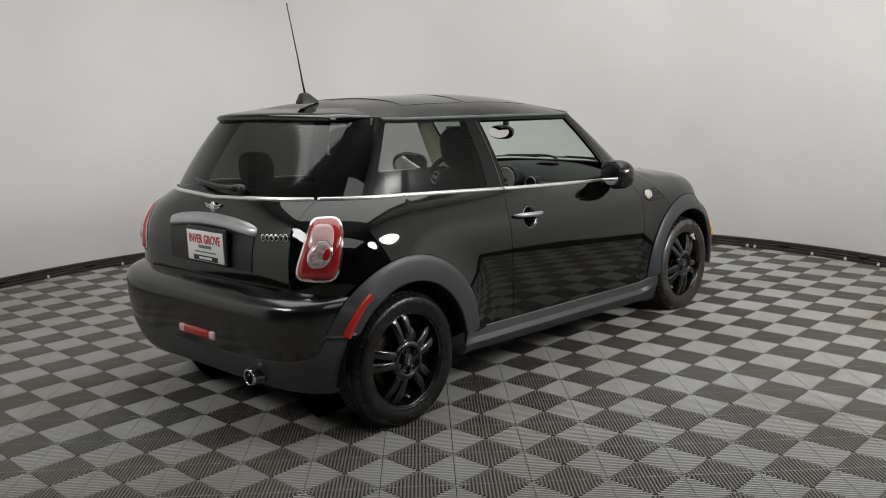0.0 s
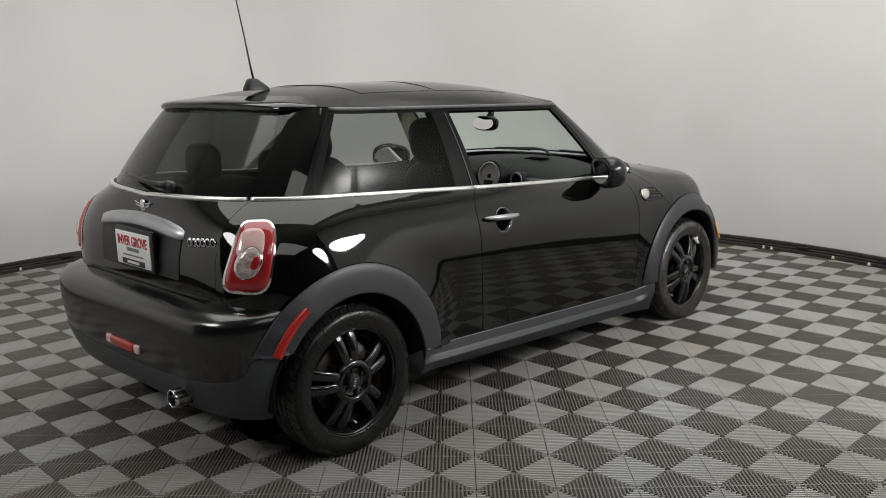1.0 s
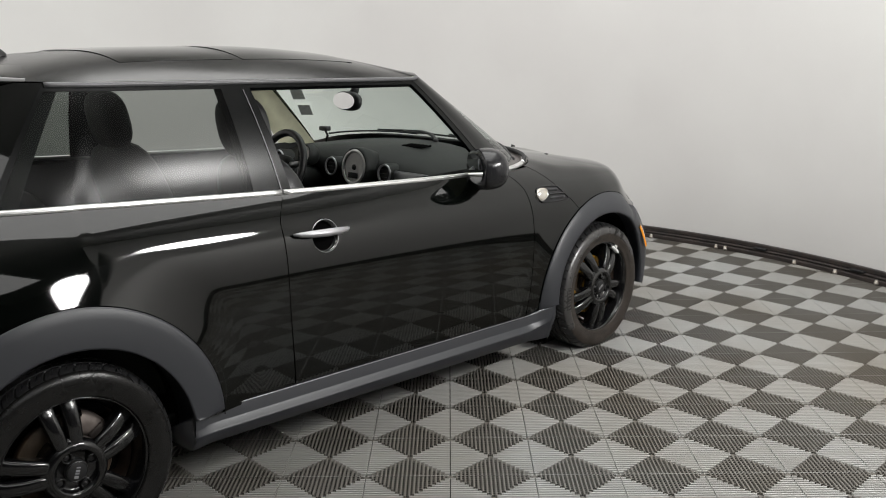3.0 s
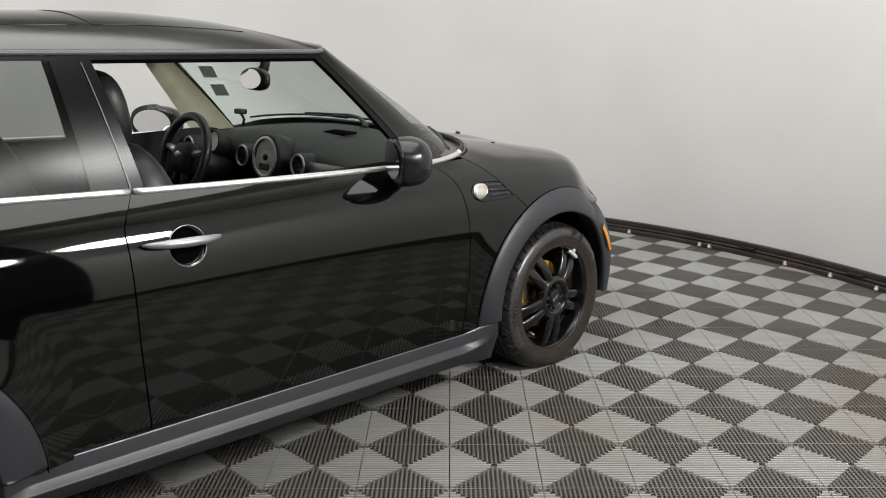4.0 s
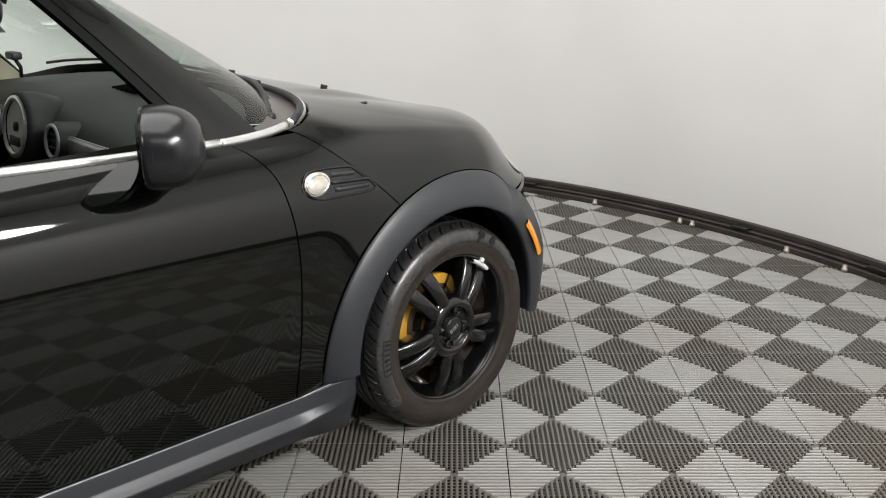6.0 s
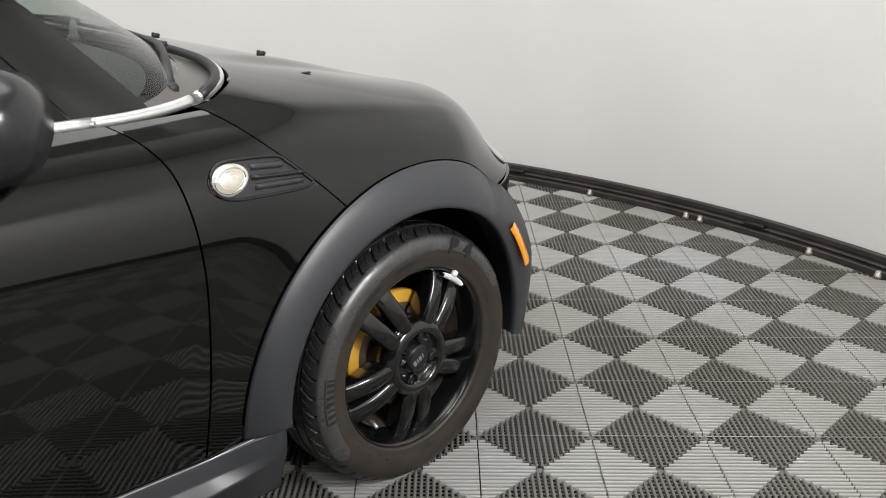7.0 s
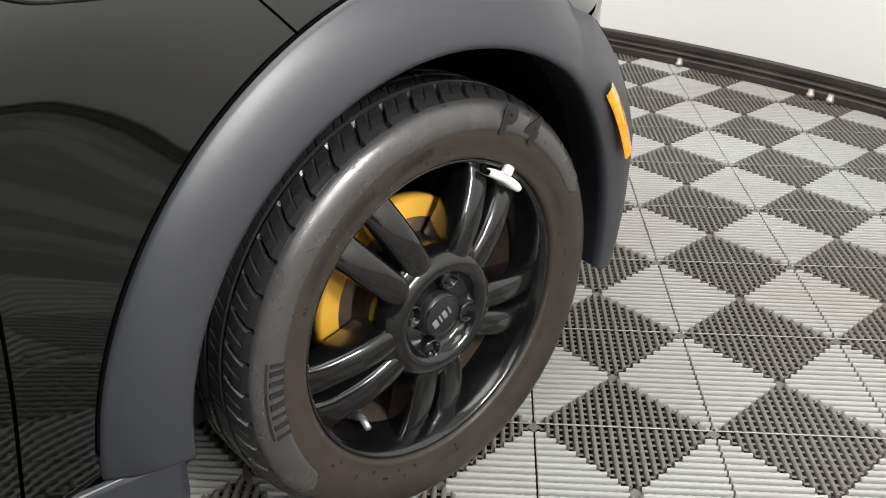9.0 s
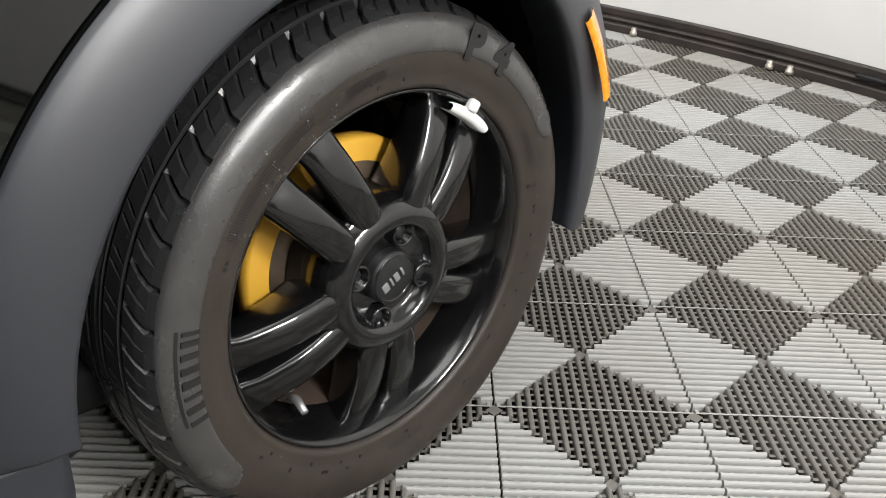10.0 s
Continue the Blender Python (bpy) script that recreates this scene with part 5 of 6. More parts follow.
def add_disc(wheel, gold):
    disc = part("brake_disc", lathe([(0.066, -0.006), (0.1325, -0.006), (0.136, -0.003), (0.136, 0.020), (0.066, 0.020)], 72), M_DISC if gold else M_DISC_DARK, wheel, "golden brake disc" if gold else "dull brake disc")
    part("worn_band", lathe([(0.070, -0.0075), (0.108 if gold else 0.130, -0.0075), (0.109 if gold else 0.131, -0.0055)], 72), M_DISC_DARK, disc)
    part("disc_hat", lathe([(0.0, -0.020), (0.066, -0.020), (0.072, -0.016), (0.073, -0.004)], 48), M_RUST, disc)
    cal = []
    for a in np.linspace(math.radians(-72), math.radians(-30), 10):
        cal.append([(r * math.cos(a), y, r * math.sin(a)) for r, y in ((0.085, 0.012), (0.085, -0.012), (0.10, -0.018), (0.140, -0.018), (0.150, -0.006), (0.150, 0.040))])
    part("caliper", grid(np.array(cal)), M_CALIPER, disc, "dusty cast brake caliper")


front_wheel = build_wheel(M_RUBBER)
add_disc(front_wheel, True)
rear_wheel = build_wheel(M_RUBBER_WET)
add_disc(rear_wheel, False)
WY = -0.715


def place_wheel(w, x, spin, mirrored=False):
    w.parent = car
    w.matrix_local = Matrix.Translation((x, -WY if mirrored else WY, R_AXLE)) @ pose(0, 0, 0, 0, 0, 180 if mirrored else 0) @ pose(0, 0, 0, 0, -spin, 0)


def copy_wheel(w, x, spin):
    c = copy_thing(w, Matrix())
    place_wheel(c, x, spin, True)


copy_wheel(front_wheel, 2.449, 20)
copy_wheel(rear_wheel, 0.0, 64)
place_wheel(front_wheel, 2.449, SPIN_F)
place_wheel(rear_wheel, 0.0, 97)


# balance weights and sidewall lettering on the near front wheel; angles as seen, undoing the wheel's own turn
def on_wheel(deg):
    return pose(0, 0, 0, 0, -(deg - SPIN_F), 0)


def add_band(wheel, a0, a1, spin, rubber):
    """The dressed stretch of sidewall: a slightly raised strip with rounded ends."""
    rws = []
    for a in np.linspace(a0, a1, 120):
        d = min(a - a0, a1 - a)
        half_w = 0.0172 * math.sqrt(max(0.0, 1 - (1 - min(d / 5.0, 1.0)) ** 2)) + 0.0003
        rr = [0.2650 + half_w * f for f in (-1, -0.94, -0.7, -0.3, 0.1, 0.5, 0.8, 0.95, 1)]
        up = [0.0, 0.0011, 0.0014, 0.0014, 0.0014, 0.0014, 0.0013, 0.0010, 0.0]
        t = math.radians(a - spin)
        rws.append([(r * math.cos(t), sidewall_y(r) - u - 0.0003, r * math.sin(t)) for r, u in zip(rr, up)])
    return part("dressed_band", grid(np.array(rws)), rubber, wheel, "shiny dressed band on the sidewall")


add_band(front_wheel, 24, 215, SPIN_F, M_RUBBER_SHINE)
add_band(rear_wheel, 48, 232, 97, M_RUBBER_WET)
wt = []
for a in np.linspace(-0.185, 0.185, 12):
    e = 1 - 0.35 * (abs(a) / 0.185) ** 6
    wt.append([(0.192 + (r - 0.192) * e, y, 0) for r, y in ((0.1865, -0.066), (0.1865, -0.078), (0.1885, -0.0815), (0.1955, -0.0830), (0.1985, -0.0815), (0.1985, -0.074))])
    wt[-1] = [(r * math.cos(a), y, r * math.sin(a)) for r, y, _ in wt[-1]]
weight = part("balance_weight", moved(grid(np.array(wt)), on_wheel(55.5)), M_WHITE, front_wheel, "white clip-on balance weight")
part("weight_clip", moved(solid_box(0.014, 0.010, 0.015, 0.003, (0.2035, -0.0815, 0)), on_wheel(57.0)), M_WHITE, weight)


def sidewall(bm, deg, r, turn, lift=0.0017):
    """Lays flat lettering onto the sidewall at an angle, its top outwards."""
    base_m = Matrix(((1, 0, 0, 0), (0, 0, -1, 0), (0, 1, 0, 0), (0, 0, 0, 1)))
    return moved(bm, on_wheel(deg) @ Matrix.Translation((r, sidewall_y(r) - lift, 0)) @ pose(0, 0, 0, 0, -turn, 0) @ base_m)


for deg, ch in ((68.6, "P"), (57.6, "4")):
    part("tyre_letter", sidewall(lettering(ch, 0.046, 0.0006, 0.0030), deg, 0.2600, -90, 0.0022), M_RUBBER_MARK, front_wheel, smooth=False)
for deg, w, h in ((191.0, 0.005, 0.018), (187.6, 0.007, 0.018), (184.4, 0.004, 0.018), (181.2, 0.008, 0.018), (177.9, 0.007, 0.018), (174.7, 0.006, 0.018), (171.8, 0.006, 0.018), (169.6, 0.004, 0.018)):
    part("tyre_mark", sidewall(solid_box(w, h, 0.0012, 0), deg, 0.2565, -90, 0.0022), M_RUBBER_MARK, front_wheel, smooth=False)
arc = [[(r * math.cos(a), sidewall_y(r) - 0.0022, r * math.sin(a)) for r in (0.2675, 0.2705)] for a in np.linspace(math.radians(169), math.radians(191.5), 12)]
part("tyre_mark", moved(grid(np.array(arc)), on_wheel(0)), M_RUBBER_MARK, front_wheel, smooth=False)
# fine radial hatching moulded into the sidewall
hatch = bmesh.new()
for d0, d1, r0, r1 in ((96, 108, 0.2290, 0.2400), (118, 150, 0.2300, 0.2420), (20, 33, 0.2250, 0.2330), (268, 282, 0.2240, 0.2330)):
    for deg in np.arange(d0, d1, 0.62):
        t0, t1 = math.radians(deg - SPIN_F), math.radians(deg + 0.28 - SPIN_F)
        hatch.faces.new([hatch.verts.new((r * math.cos(t), sidewall_y(r) - 0.0005, r * math.sin(t))) for r, t in ((r0, t0), (r1, t0), (r1, t1), (r0, t1))])
part("sidewall_hatching", hatch, M_RUBBER_MARK, front_wheel, smooth=False)["kind"] = "stuff"
# beads of water on the tyre and the rim
rnd = random.Random(11)
verts, faces = [], []
for k in range(230):
    if k < 130:
        deg = rnd.choice((112, 119, 131, 136, 90, 148)) + rnd.gauss(0, 0.7)
        r = rnd.uniform(0.212, 0.284)
    else:
        deg, r = rnd.uniform(-20, 250), rnd.uniform(0.212, 0.276)
    size = rnd.uniform(0.0004, 0.0011)
    t = math.radians(deg - SPIN_F)
    y = sidewall_y(r) - (0.0017 if 24 < deg < 215 and 0.2505 < r < 0.2795 else 0.0)
    n0 = len(verts)
    long = rnd.uniform(1.0, 2.0)
    for j in range(6):
        q = j * math.pi / 3
        rr, tt = r + size * long * math.cos(q), t + size * math.sin(q) / r
        verts.append((rr * math.cos(tt), y + 0.0002, rr * math.sin(tt)))
    verts.append((r * math.cos(t), y - size * 0.7, r * math.sin(t)))
    faces += [(n0 + j, n0 + (j + 1) % 6, n0 + 6) for j in range(6)]
me = bpy.data.meshes.new("water_drops")
me.from_pydata(verts, [], faces)
me.materials.append(M_DROP)
me.polygons.foreach_set("use_smooth", [True] * len(me.polygons))
drops = new("water_drops", me)
drops.parent = front_wheel
drops["kind"] = "stuff"
rnd = random.Random(5)
for k in range(64):
    deg = rnd.choice((rnd.uniform(68, 170), rnd.uniform(-60, 40), rnd.uniform(215, 290)))
    part("tyre_print", sidewall(solid_box(rnd.uniform(0.002, 0.006), rnd.uniform(0.003, 0.005), 0.0008, 0), deg, rnd.choice((0.2225, 0.2305)), -90, 0.0004), M_RUBBER_MARK, front_wheel, smooth=False) if k % 2 else None


# ---- cabin ----
def seat(y, x0, name="seat"):
    s = part(name, blob(0.26, 0.235, 0.10, (x0 + 0.22, y, 0.46), 3.4), M_LEATHER, car, "black leatherette front seat")
    back = blob(0.085, 0.235, 0.31, (0, 0, 0.28), 3.2)
    part("backrest", moved(back, Matrix.Translation((x0 - 0.02, y, 0.46)) @ pose(0, 0, 0, 0, -17, 0)), M_LEATHER, s)
    part("headrest", moved(blob(0.052, 0.135, 0.115, (0, 0, 0), 2.8), Matrix.Translation((x0 - 0.205, y, 1.115)) @ pose(0, 0, 0, 0, -10, 0)), M_LEATHER, s)
    for d in (-0.05, 0.05):
        part("headrest_post", tube([(x0 - 0.175, y + d, 0.96), (x0 - 0.20, y + d, 1.06)], 0.006, 8), M_SATIN, s)
    return s


seat(0.36, 0.92)
seat(-0.36, 1.075)
bench = part("rear_bench", blob(0.24, 0.56, 0.10, (0.42, 0, 0.48), 3.6), M_LEATHER, car, "black rear bench seat")
part("bench_back", moved(blob(0.07, 0.56, 0.26, (0, 0, 0.26), 3.6), Matrix.Translation((0.20, 0, 0.50)) @ pose(0, 0, 0, 0, -14, 0)), M_LEATHER, bench)
for y in (-0.30, 0.30):
    part("bench_headrest", blob(0.045, 0.125, 0.085, (0.055, y, 1.06), 2.8), M_LEATHER, bench)
part("cabin_floor", solid_box(2.4, 1.34, 0.04, 0.01, (0.85, 0, 0.28)), M_DASH, car)
part("parcel_shelf", solid_box(0.34, 1.02, 0.03, 0.01, (-0.12, 0, 0.935)), M_DASH, car)

# dashboard
rws = []
for y in np.linspace(-0.66, 0.66, 45):
    u = abs(y) / 0.66
    hump = 0.012 * math.exp(-((y / 0.16) ** 2)) + 0.014 * math.exp(-(((y - 0.36) / 0.16) ** 2))
    sect = [(2.165 - 0.28 * u**2.5, 0.908 - 0.035 * u**2), (2.085 - 0.24 * u**2.5, 0.937 - 0.050 * u**2), (1.98 - 0.16 * u**2, 0.932 - 0.055 * u**2), (1.84 - 0.08 * u**2, 0.918 - 0.062 * u**2 + hump), (1.755, 0.886 - 0.05 * u**2 + hump), (1.715, 0.852 - 0.03 * u**2 + hump), (1.705, 0.82), (1.735, 0.76), (1.78, 0.66), (1.80, 0.40)]
    rws.append([(x, y, z) for x, z in sect])
dash = part("dashboard", grid(np.array(rws)), M_DASH, car, "black moulded dashboard")
for y in np.linspace(-0.02, 0.10, 6) - 0.16:
    part("demist_slot", tube([(1.90, y, 0.930), (1.955, y - 0.012, 0.934)], 0.005, 6), M_SEAM, dash)
# trim panel in front of the passenger
part("trim_panel", solid_box(0.015, 0.40, 0.085, 0.010, (1.700, -0.42, 0.812)), M_SATIN, dash, "satin grey dash panel")
# central speedometer
SPD = Matrix.Translation((1.664, 0.0, 0.852)) @ Matrix.Scale(0.82, 4) @ pose(0, 0, 0, 0, 10, 0)
spd = part("speedometer", moved(lathe([(0.079, -0.008), (0.083, -0.015), (0.096, -0.013), (0.101, 0.0)], 48, "X"), SPD), M_STRIP, dash, "large round central dial with a silver ring")
part("dial_face", moved(lathe([(0.0, -0.002), (0.080, -0.004)], 44, "X"), SPD), M_DIAL, spd)
part("dial_hub", moved(lathe([(0.0, -0.012), (0.014, -0.010), (0.016, -0.002)], 20, "X"), SPD), M_BLACK, spd)
part("dial_screen", moved(solid_box(0.004, 0.080, 0.030, 0.003, (-0.008, 0, -0.045)), SPD), M_BLACK, spd)
part("dial_rim", moved(lathe([(0.096, -0.008), (0.104, -0.010), (0.110, 0.012), (0.112, 0.05), (0.100, 0.12), (0.0, 0.14)], 44, "X"), SPD), M_DASH, spd)
# round vents
for y in (-0.185, 0.185, -0.60, 0.60):
    vm = Matrix.Translation((1.680, y, 0.838)) @ pose(0, 0, 0, 0, 8, 0)
    v = part("air_vent", moved(lathe([(0.034, -0.004), (0.037, -0.010), (0.042, -0.009), (0.044, 0.0)], 32, "X"), vm), M_SATIN, dash, "round air vent with a silver ring")
    part("vent_body", moved(lathe([(0.0435, -0.004), (0.048, 0.006), (0.048, 0.06)], 32, "X"), vm), M_DASH, v)
    part("vent_core", moved(lathe([(0.0, 0.006), (0.035, 0.004)], 28, "X"), vm), M_BLACK, v)
    for k in (-0.016, 0.0, 0.016):
        part("vent_blade", moved(solid_box(0.010, 0.056, 0.003, 0.001, (0.0, 0, k)), vm), M_BLACK, v)
# steering wheel with the rev counter on its column
SW = Matrix.Translation((1.515, 0.355, 0.838)) @ pose(0, 0, 0, 0, 20, 0)
ring = [(0, 0.162 * math.cos(a), 0.162 * math.sin(a)) for a in np.linspace(0, 2 * math.pi, 49)]
sw = part("steering_wheel", moved(tube(ring, 0.0175, 12, 1.0, False), SW), M_LEATHER, car, "black leather steering wheel")
part("horn_pad", moved(blob(0.040, 0.068, 0.066, (0.010, 0, -0.008), 2.8), SW), M_DASH, sw)
for a in (12, 168, 250, 290):
    c, s = math.cos(math.radians(a)), math.sin(math.radians(a))
    part("wheel_spoke", moved(tube([(0.008, 0.05 * c, 0.05 * s), (0.004, 0.155 * c, 0.155 * s)], [0.018, 0.012], 8), SW), M_SATIN if a < 200 else M_DASH, sw)
part("horn_badge", moved(joined(lathe([(0.0, -0.033), (0.013, -0.033), (0.015, -0.028)], 20, "X"), solid_box(0.004, 0.052, 0.006, 0.001, (-0.031, 0, 0.004))), SW), M_SATIN, sw)
part("steering_column", tube([(1.53, 0.355, 0.83), (1.74, 0.355, 0.74)], [0.045, 0.06], 14), M_DASH, sw)
TACH = Matrix.Translation((1.655, 0.355, 0.882)) @ Matrix.Scale(0.76, 4) @ pose(0, 0, 0, 0, 14, 0)
tach = part("rev_counter", moved(lathe([(0.052, -0.006), (0.058, -0.012), (0.064, -0.008), (0.066, 0.05), (0.050, 0.08), (0.0, 0.09)], 36, "X"), TACH), M_DASH, sw)
part("tach_face", moved(lathe([(0.0, 0.0), (0.053, -0.002)], 32, "X"), TACH), M_DIAL, tach)
# centre column with switches
part("centre_stack", solid_box(0.10, 0.20, 0.34, 0.02, (1.73, 0, 0.58)), M_DASH, dash)
part("radio", solid_box(0.012, 0.15, 0.05, 0.004, (1.676, 0, 0.70)), M_BLACK, dash)
for y in (-0.05, -0.025, 0.0, 0.025, 0.05):
    part("toggle", tube([(1.678, y, 0.655), (1.664, y, 0.648)], 0.006, 8), M_SATIN, dash)
# rear-view mirror
IM = Matrix.Translation((1.640, 0.0, 1.147)) @ pose(0, 0, 0, 0, 6, -9)
im = part("interior_mirror", moved(blob(0.024, 0.105, 0.042, (0, 0, 0), 2.6), IM), M_BLACK, car, "oval rear-view mirror")
part("mirror_face", moved(lathe([(0.0, -0.0245), (0.036, -0.0235)], 30, "X"), IM @ Matrix.Diagonal((1, 2.55, 1, 1))), M_MIRROR, im)
part("mirror_stalk", tube([(1.665, 0.0, 1.165), (1.685, 0.0, 1.20), (1.675, 0.0, 1.245)], [0.022, 0.018, 0.026], 10), M_BLACK, im)
# door linings and pillar trims, both sides
lin = part("door_lining", grid(np.array([[(x, -0.655 - 0.012 * math.sin((x - 0.8) * 2.4), z) for x in np.linspace(0.78, 1.86, 20)] for z in np.linspace(0.30, 0.905, 10)])), M_DASH, door)
part("side_lining", grid(np.array([[(x, -0.64, z) for x in np.linspace(-0.1, 0.78, 14)] for z in np.linspace(0.36, 0.93, 8)])), M_DASH, car)
lin2 = part("side_lining", grid(np.array([[(x, 0.64, z) for x in np.linspace(-0.1, 0.78, 14)] for z in np.linspace(0.36, 0.93, 8)])), M_DASH, car)


def inner_trim(c0, c1, nc, t0=0.0, t1=1.0, deep=0.034):
    rws = []
    for t in np.linspace(t0, t1, 12):
        line = []
        for c in np.linspace(c0, c1, nc):
            p = house(c, t)
            d = Vector((0.75 - p[0], -p[1], 0.05)).normalized()
            line.append(p + np.array(d) * deep)
        rws.append(line)
    return grid(np.array(rws))


part("pillar_trim", inner_trim(1.975, 2.20, 12, 0.0, 1.0, 0.014), M_BEIGE, car, "beige fabric pillar trim")
far_trim = part("pillar_trim", inner_trim(1.962, 2.235, 14), M_BEIGE, car, "beige fabric pillar trim")
flipped(far_trim)
bpy.data.objects.remove(far_trim)
c_trim = part("pillar_trim", inner_trim(0.50, 0.80, 10), M_DASH, car)
b_trim = part("pillar_trim", inner_trim(1.32, 1.40, 6), M_DASH, car)
head_rows = []
for q in np.linspace(0.02, 0.97, 12):
    half = [roof_point(c, q) for c in cs[::3]]
    head_rows.append([[p[0], p[1], p[2] - 0.030] for p in half] + [[p[0], -p[1], p[2] - 0.030] for p in half[::-1][1:-1]])
part("headlining", grid(np.array(head_rows), wrap=True), M_BEIGE, car, "beige fabric headlining")
# sun visors, windscreen labels and a small sensor
for y in (-0.33, 0.33):
    part("sun_visor", solid_box(0.13, 0.36, 0.014, 0.006, (1.44, y, 1.262)), M_BEIGE, car, "folded beige sun visor")
for (x, y, z), w, h in (((1.745, 0.512, 1.157), 0.060, 0.080), ((1.830, 0.570, 1.074), 0.060, 0.085)):
    nrm = Vector((0.49, 0.40, 0.775)).normalized()
    side = Vector((0, 0, 1)).cross(nrm).normalized()
    m_ = Matrix((side, nrm.cross(side), nrm)).transposed().to_4x4()
    part("windscreen_label", moved(solid_box(w, h, 0.0015, 0), Matrix.Translation(Vector((x, y, z)) - nrm * 0.008) @ m_), M_STICKER, car, "pale label inside the windscreen, backlight put into its colour", smooth=False)
sens = part("dash_sensor", joined(solid_box(0.03, 0.06, 0.022, 0.005, (1.83, 0.42, 0.985)), tube([(1.83, 0.42, 0.98), (1.845, 0.42, 0.95), (1.85, 0.44, 0.92)], 0.006, 8)), M_BLACK, dash)

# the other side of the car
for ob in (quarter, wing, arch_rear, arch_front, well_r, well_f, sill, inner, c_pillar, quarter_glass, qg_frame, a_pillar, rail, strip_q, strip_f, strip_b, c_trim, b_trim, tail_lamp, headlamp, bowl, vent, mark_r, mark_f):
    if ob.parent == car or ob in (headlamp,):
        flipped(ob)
left_door = flipped(door)
for ob in list(door.children):
    o2 = flipped(ob)
    o2.parent = left_door
left_arch = [o for o in car.children if o.name.startswith("arch_trim")]
for ob, par in ((mark_r, left_arch[2]), (mark_f, left_arch[3])):
    flipped(ob).parent = par
for kid in list(mirror.children):
    o2 = flipped(kid)
    o2.parent = [o for o in left_door.children if o.name.startswith("door_mirror")][0]
left_tail = [o for o in car.children if o.name.startswith("tail_lamp")][1]
for kid in list(tail_lamp.children):
    flipped(kid).parent = left_tail
for pn in ("quarter_window", "rear_window", "windscreen"):
    for o in car.children:
        if o.name.startswith(pn):
            o.visible_shadow = False


# ---- floor ----
TILE = 0.28023
HALF = TILE / 2
PITCH = TILE / 20


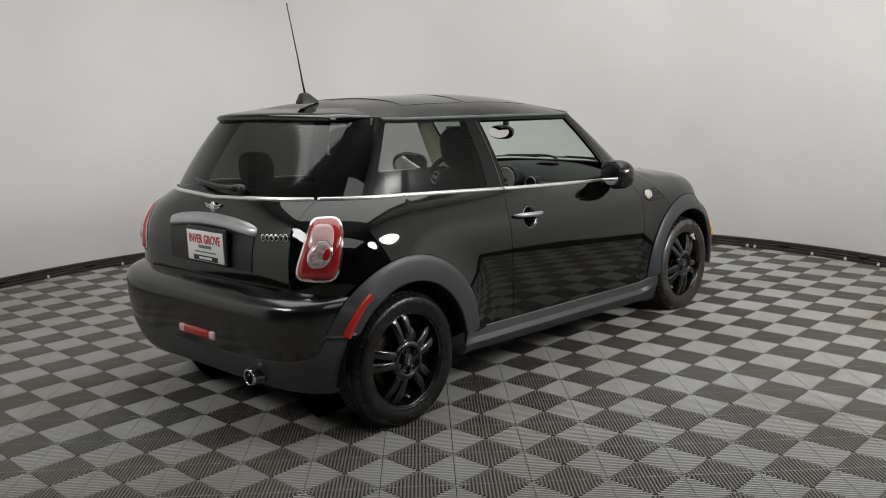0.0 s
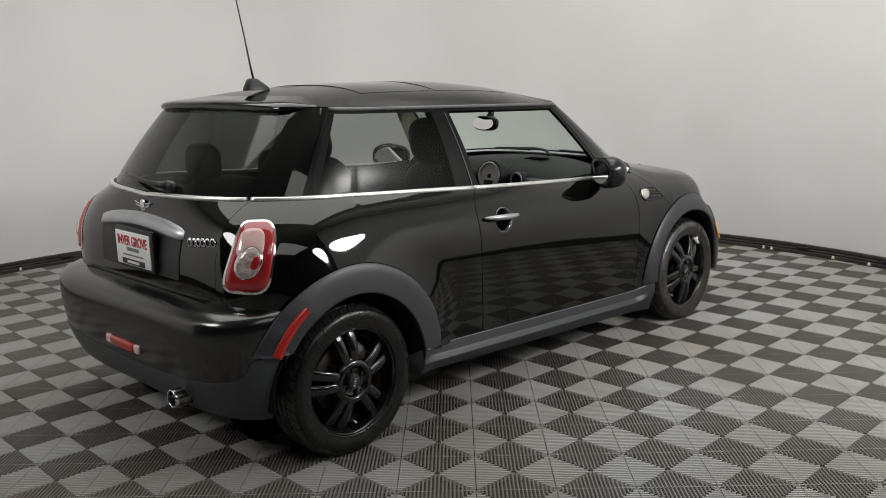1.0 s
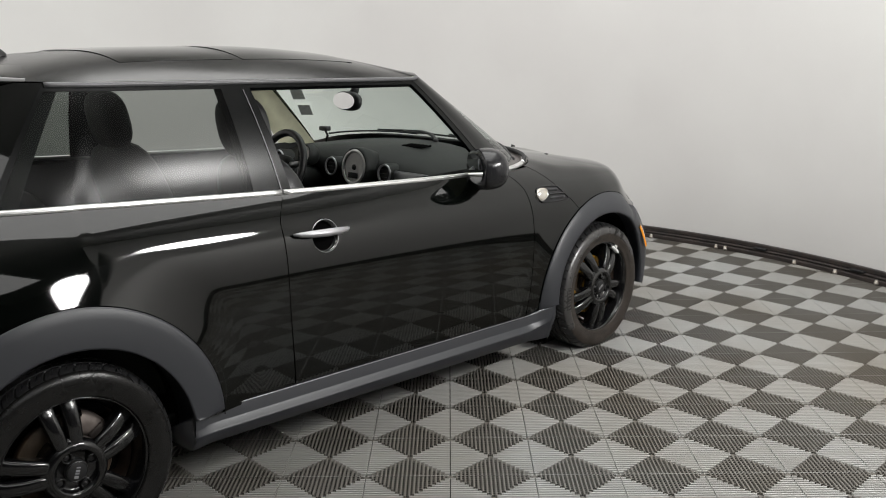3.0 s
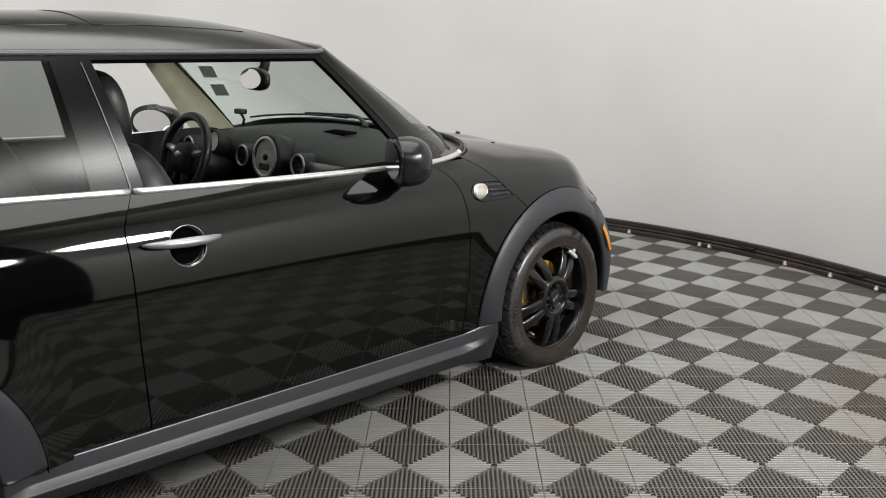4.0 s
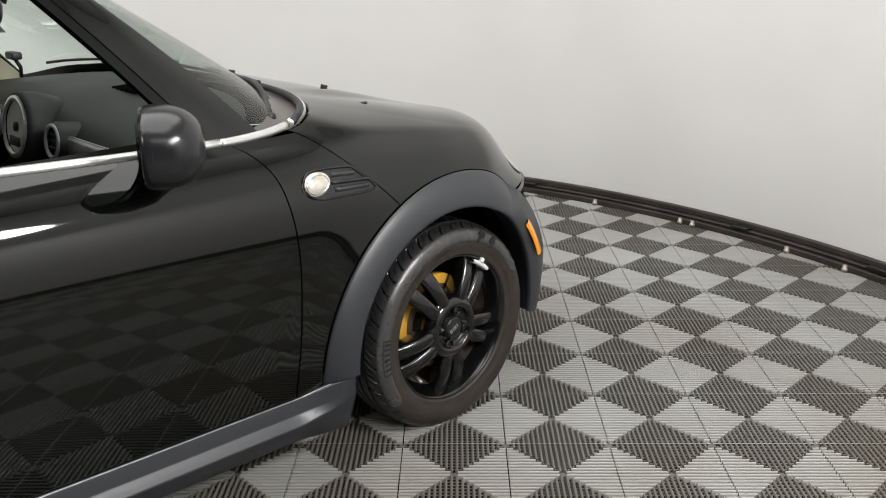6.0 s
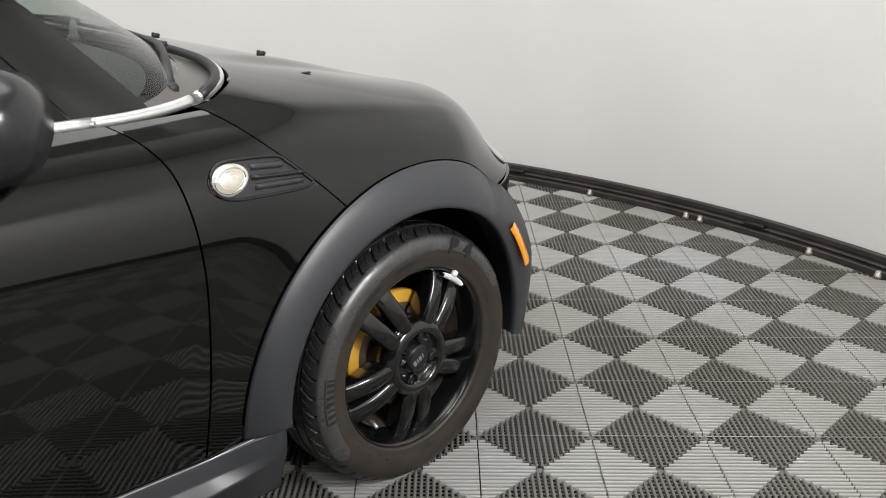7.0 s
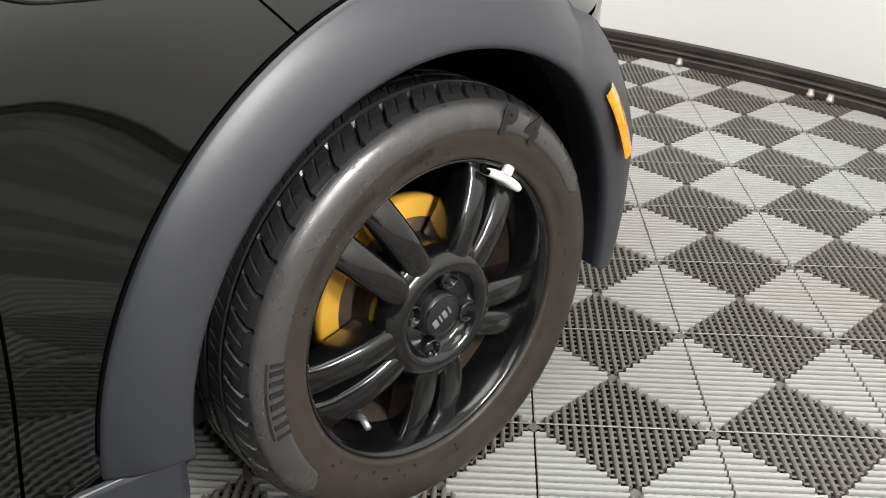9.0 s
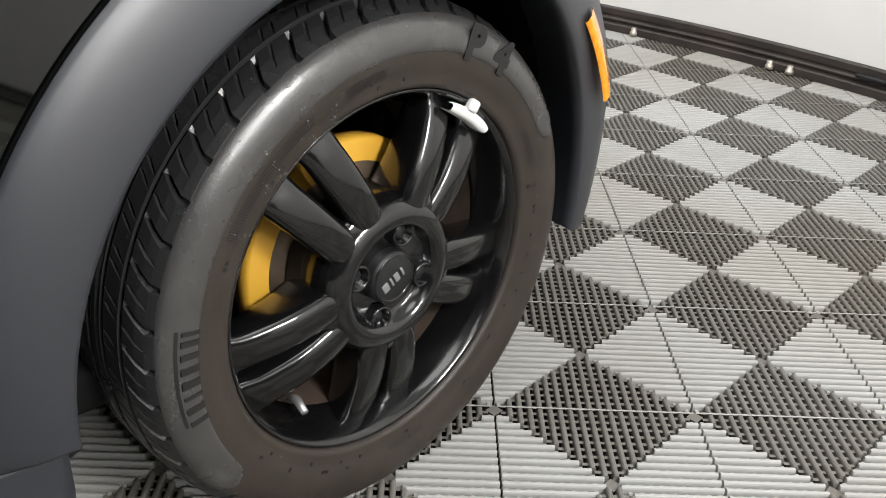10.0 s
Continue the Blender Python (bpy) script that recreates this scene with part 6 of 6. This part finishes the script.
def rib_tile(along_y):
    """A square of the floor set on its corner: rounded ribs over a lattice, with a seam across the middle."""
    verts, faces, pale = [], [], []

    def bar(u0, u1, w0, w1, hw, top, low, round_top=True):
        # a rib from u0 to u1 along its length, centred between w0 and w1
        if u1 - u0 < 0.004:
            return
        prof = [(-hw * 0.92, low), (-hw, top - 0.0036), (-hw * 0.72, top - 0.0013), (-hw * 0.30, top - 0.0004), (hw * 0.30, top - 0.0004), (hw * 0.72, top - 0.0013), (hw, top - 0.0036), (hw * 0.92, low)] if round_top else [(-hw, top), (hw, top)]
        k = len(verts)
        for u in (u0, u1):
            for dw, z in prof:
                w = w0 + dw
                verts.append((w, u, z) if along_y else (u, w, z))
        n = len(prof)
        for i in range(n - 1):
            f = (k + i, k + i + 1, k + n + i + 1, k + n + i)
            faces.append(f if along_y else f[::-1])
        if round_top:
            faces.append(tuple(k + i for i in range(n)))
            faces.append(tuple(k + n + i for i in range(n))[::-1])

    for i in range(20):
        w = (i + 0.5) * PITCH - HALF
        reach = HALF - abs(w) - 0.0025
        if reach < 0.004:
            continue
        hw = 0.0039 if along_y else 0.0033
        bar(-reach, -0.0016, w, w, hw, 0.0, -0.016)
        bar(0.0016, reach, w, w, hw, 0.0, -0.016)
    for i in range(20):
        u = (i + 0.5) * PITCH - HALF
        reach = HALF - abs(u) - 0.002
        if reach > 0.006:
            k = len(verts)
            h_, d_ = (0.0026, -0.0052) if along_y else (0.0024, -0.0080)
            for uu, ww in ((u - h_, -reach), (u + h_, -reach), (u + h_, reach), (u - h_, reach)):
                verts.append((ww, uu, d_) if along_y else (uu, ww, d_))
            faces.append((k, k + 1, k + 2, k + 3))
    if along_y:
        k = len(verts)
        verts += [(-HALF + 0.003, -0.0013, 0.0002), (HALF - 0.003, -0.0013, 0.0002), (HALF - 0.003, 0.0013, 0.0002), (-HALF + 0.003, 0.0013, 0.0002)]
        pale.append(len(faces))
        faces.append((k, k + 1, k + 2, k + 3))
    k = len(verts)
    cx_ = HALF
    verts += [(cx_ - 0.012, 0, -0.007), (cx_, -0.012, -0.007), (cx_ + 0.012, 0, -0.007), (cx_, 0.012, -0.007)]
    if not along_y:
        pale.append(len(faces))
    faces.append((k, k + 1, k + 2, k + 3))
    return verts, faces, pale


def inside_room(x, y, margin=0.10):
    if math.hypot(x - WALL_C[0], y - WALL_C[1]) < WALL_R + margin:
        return True
    return abs(x - WALL_C[0]) < WALL_R - 0.5 and -7.0 < y < WALL_C[1]


floor = tagged(new("floor"), "grey floor of ribbed plastic tiles, rib shading put into two tones", "floor", kind="structure")
tile_mesh = []
# Each tile mesh carries its rib-direction shading as its own tone.
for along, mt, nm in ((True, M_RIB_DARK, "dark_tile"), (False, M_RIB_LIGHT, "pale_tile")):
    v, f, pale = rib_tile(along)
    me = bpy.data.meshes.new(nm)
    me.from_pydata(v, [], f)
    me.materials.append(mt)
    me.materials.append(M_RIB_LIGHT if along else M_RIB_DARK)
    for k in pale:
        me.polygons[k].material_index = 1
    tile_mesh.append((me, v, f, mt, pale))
cells = []
for i in range(-22, 12):
    for j in range(-27, 15):
        for kind_, (cx, cy) in enumerate((((i + 0.5) * TILE, j * TILE), (i * TILE, (j + 0.5) * TILE))):
            if inside_room(cx, cy):
                cells.append((math.hypot(cx - 0.75, cy - 0.25), kind_, cx, cy))
cells.sort()
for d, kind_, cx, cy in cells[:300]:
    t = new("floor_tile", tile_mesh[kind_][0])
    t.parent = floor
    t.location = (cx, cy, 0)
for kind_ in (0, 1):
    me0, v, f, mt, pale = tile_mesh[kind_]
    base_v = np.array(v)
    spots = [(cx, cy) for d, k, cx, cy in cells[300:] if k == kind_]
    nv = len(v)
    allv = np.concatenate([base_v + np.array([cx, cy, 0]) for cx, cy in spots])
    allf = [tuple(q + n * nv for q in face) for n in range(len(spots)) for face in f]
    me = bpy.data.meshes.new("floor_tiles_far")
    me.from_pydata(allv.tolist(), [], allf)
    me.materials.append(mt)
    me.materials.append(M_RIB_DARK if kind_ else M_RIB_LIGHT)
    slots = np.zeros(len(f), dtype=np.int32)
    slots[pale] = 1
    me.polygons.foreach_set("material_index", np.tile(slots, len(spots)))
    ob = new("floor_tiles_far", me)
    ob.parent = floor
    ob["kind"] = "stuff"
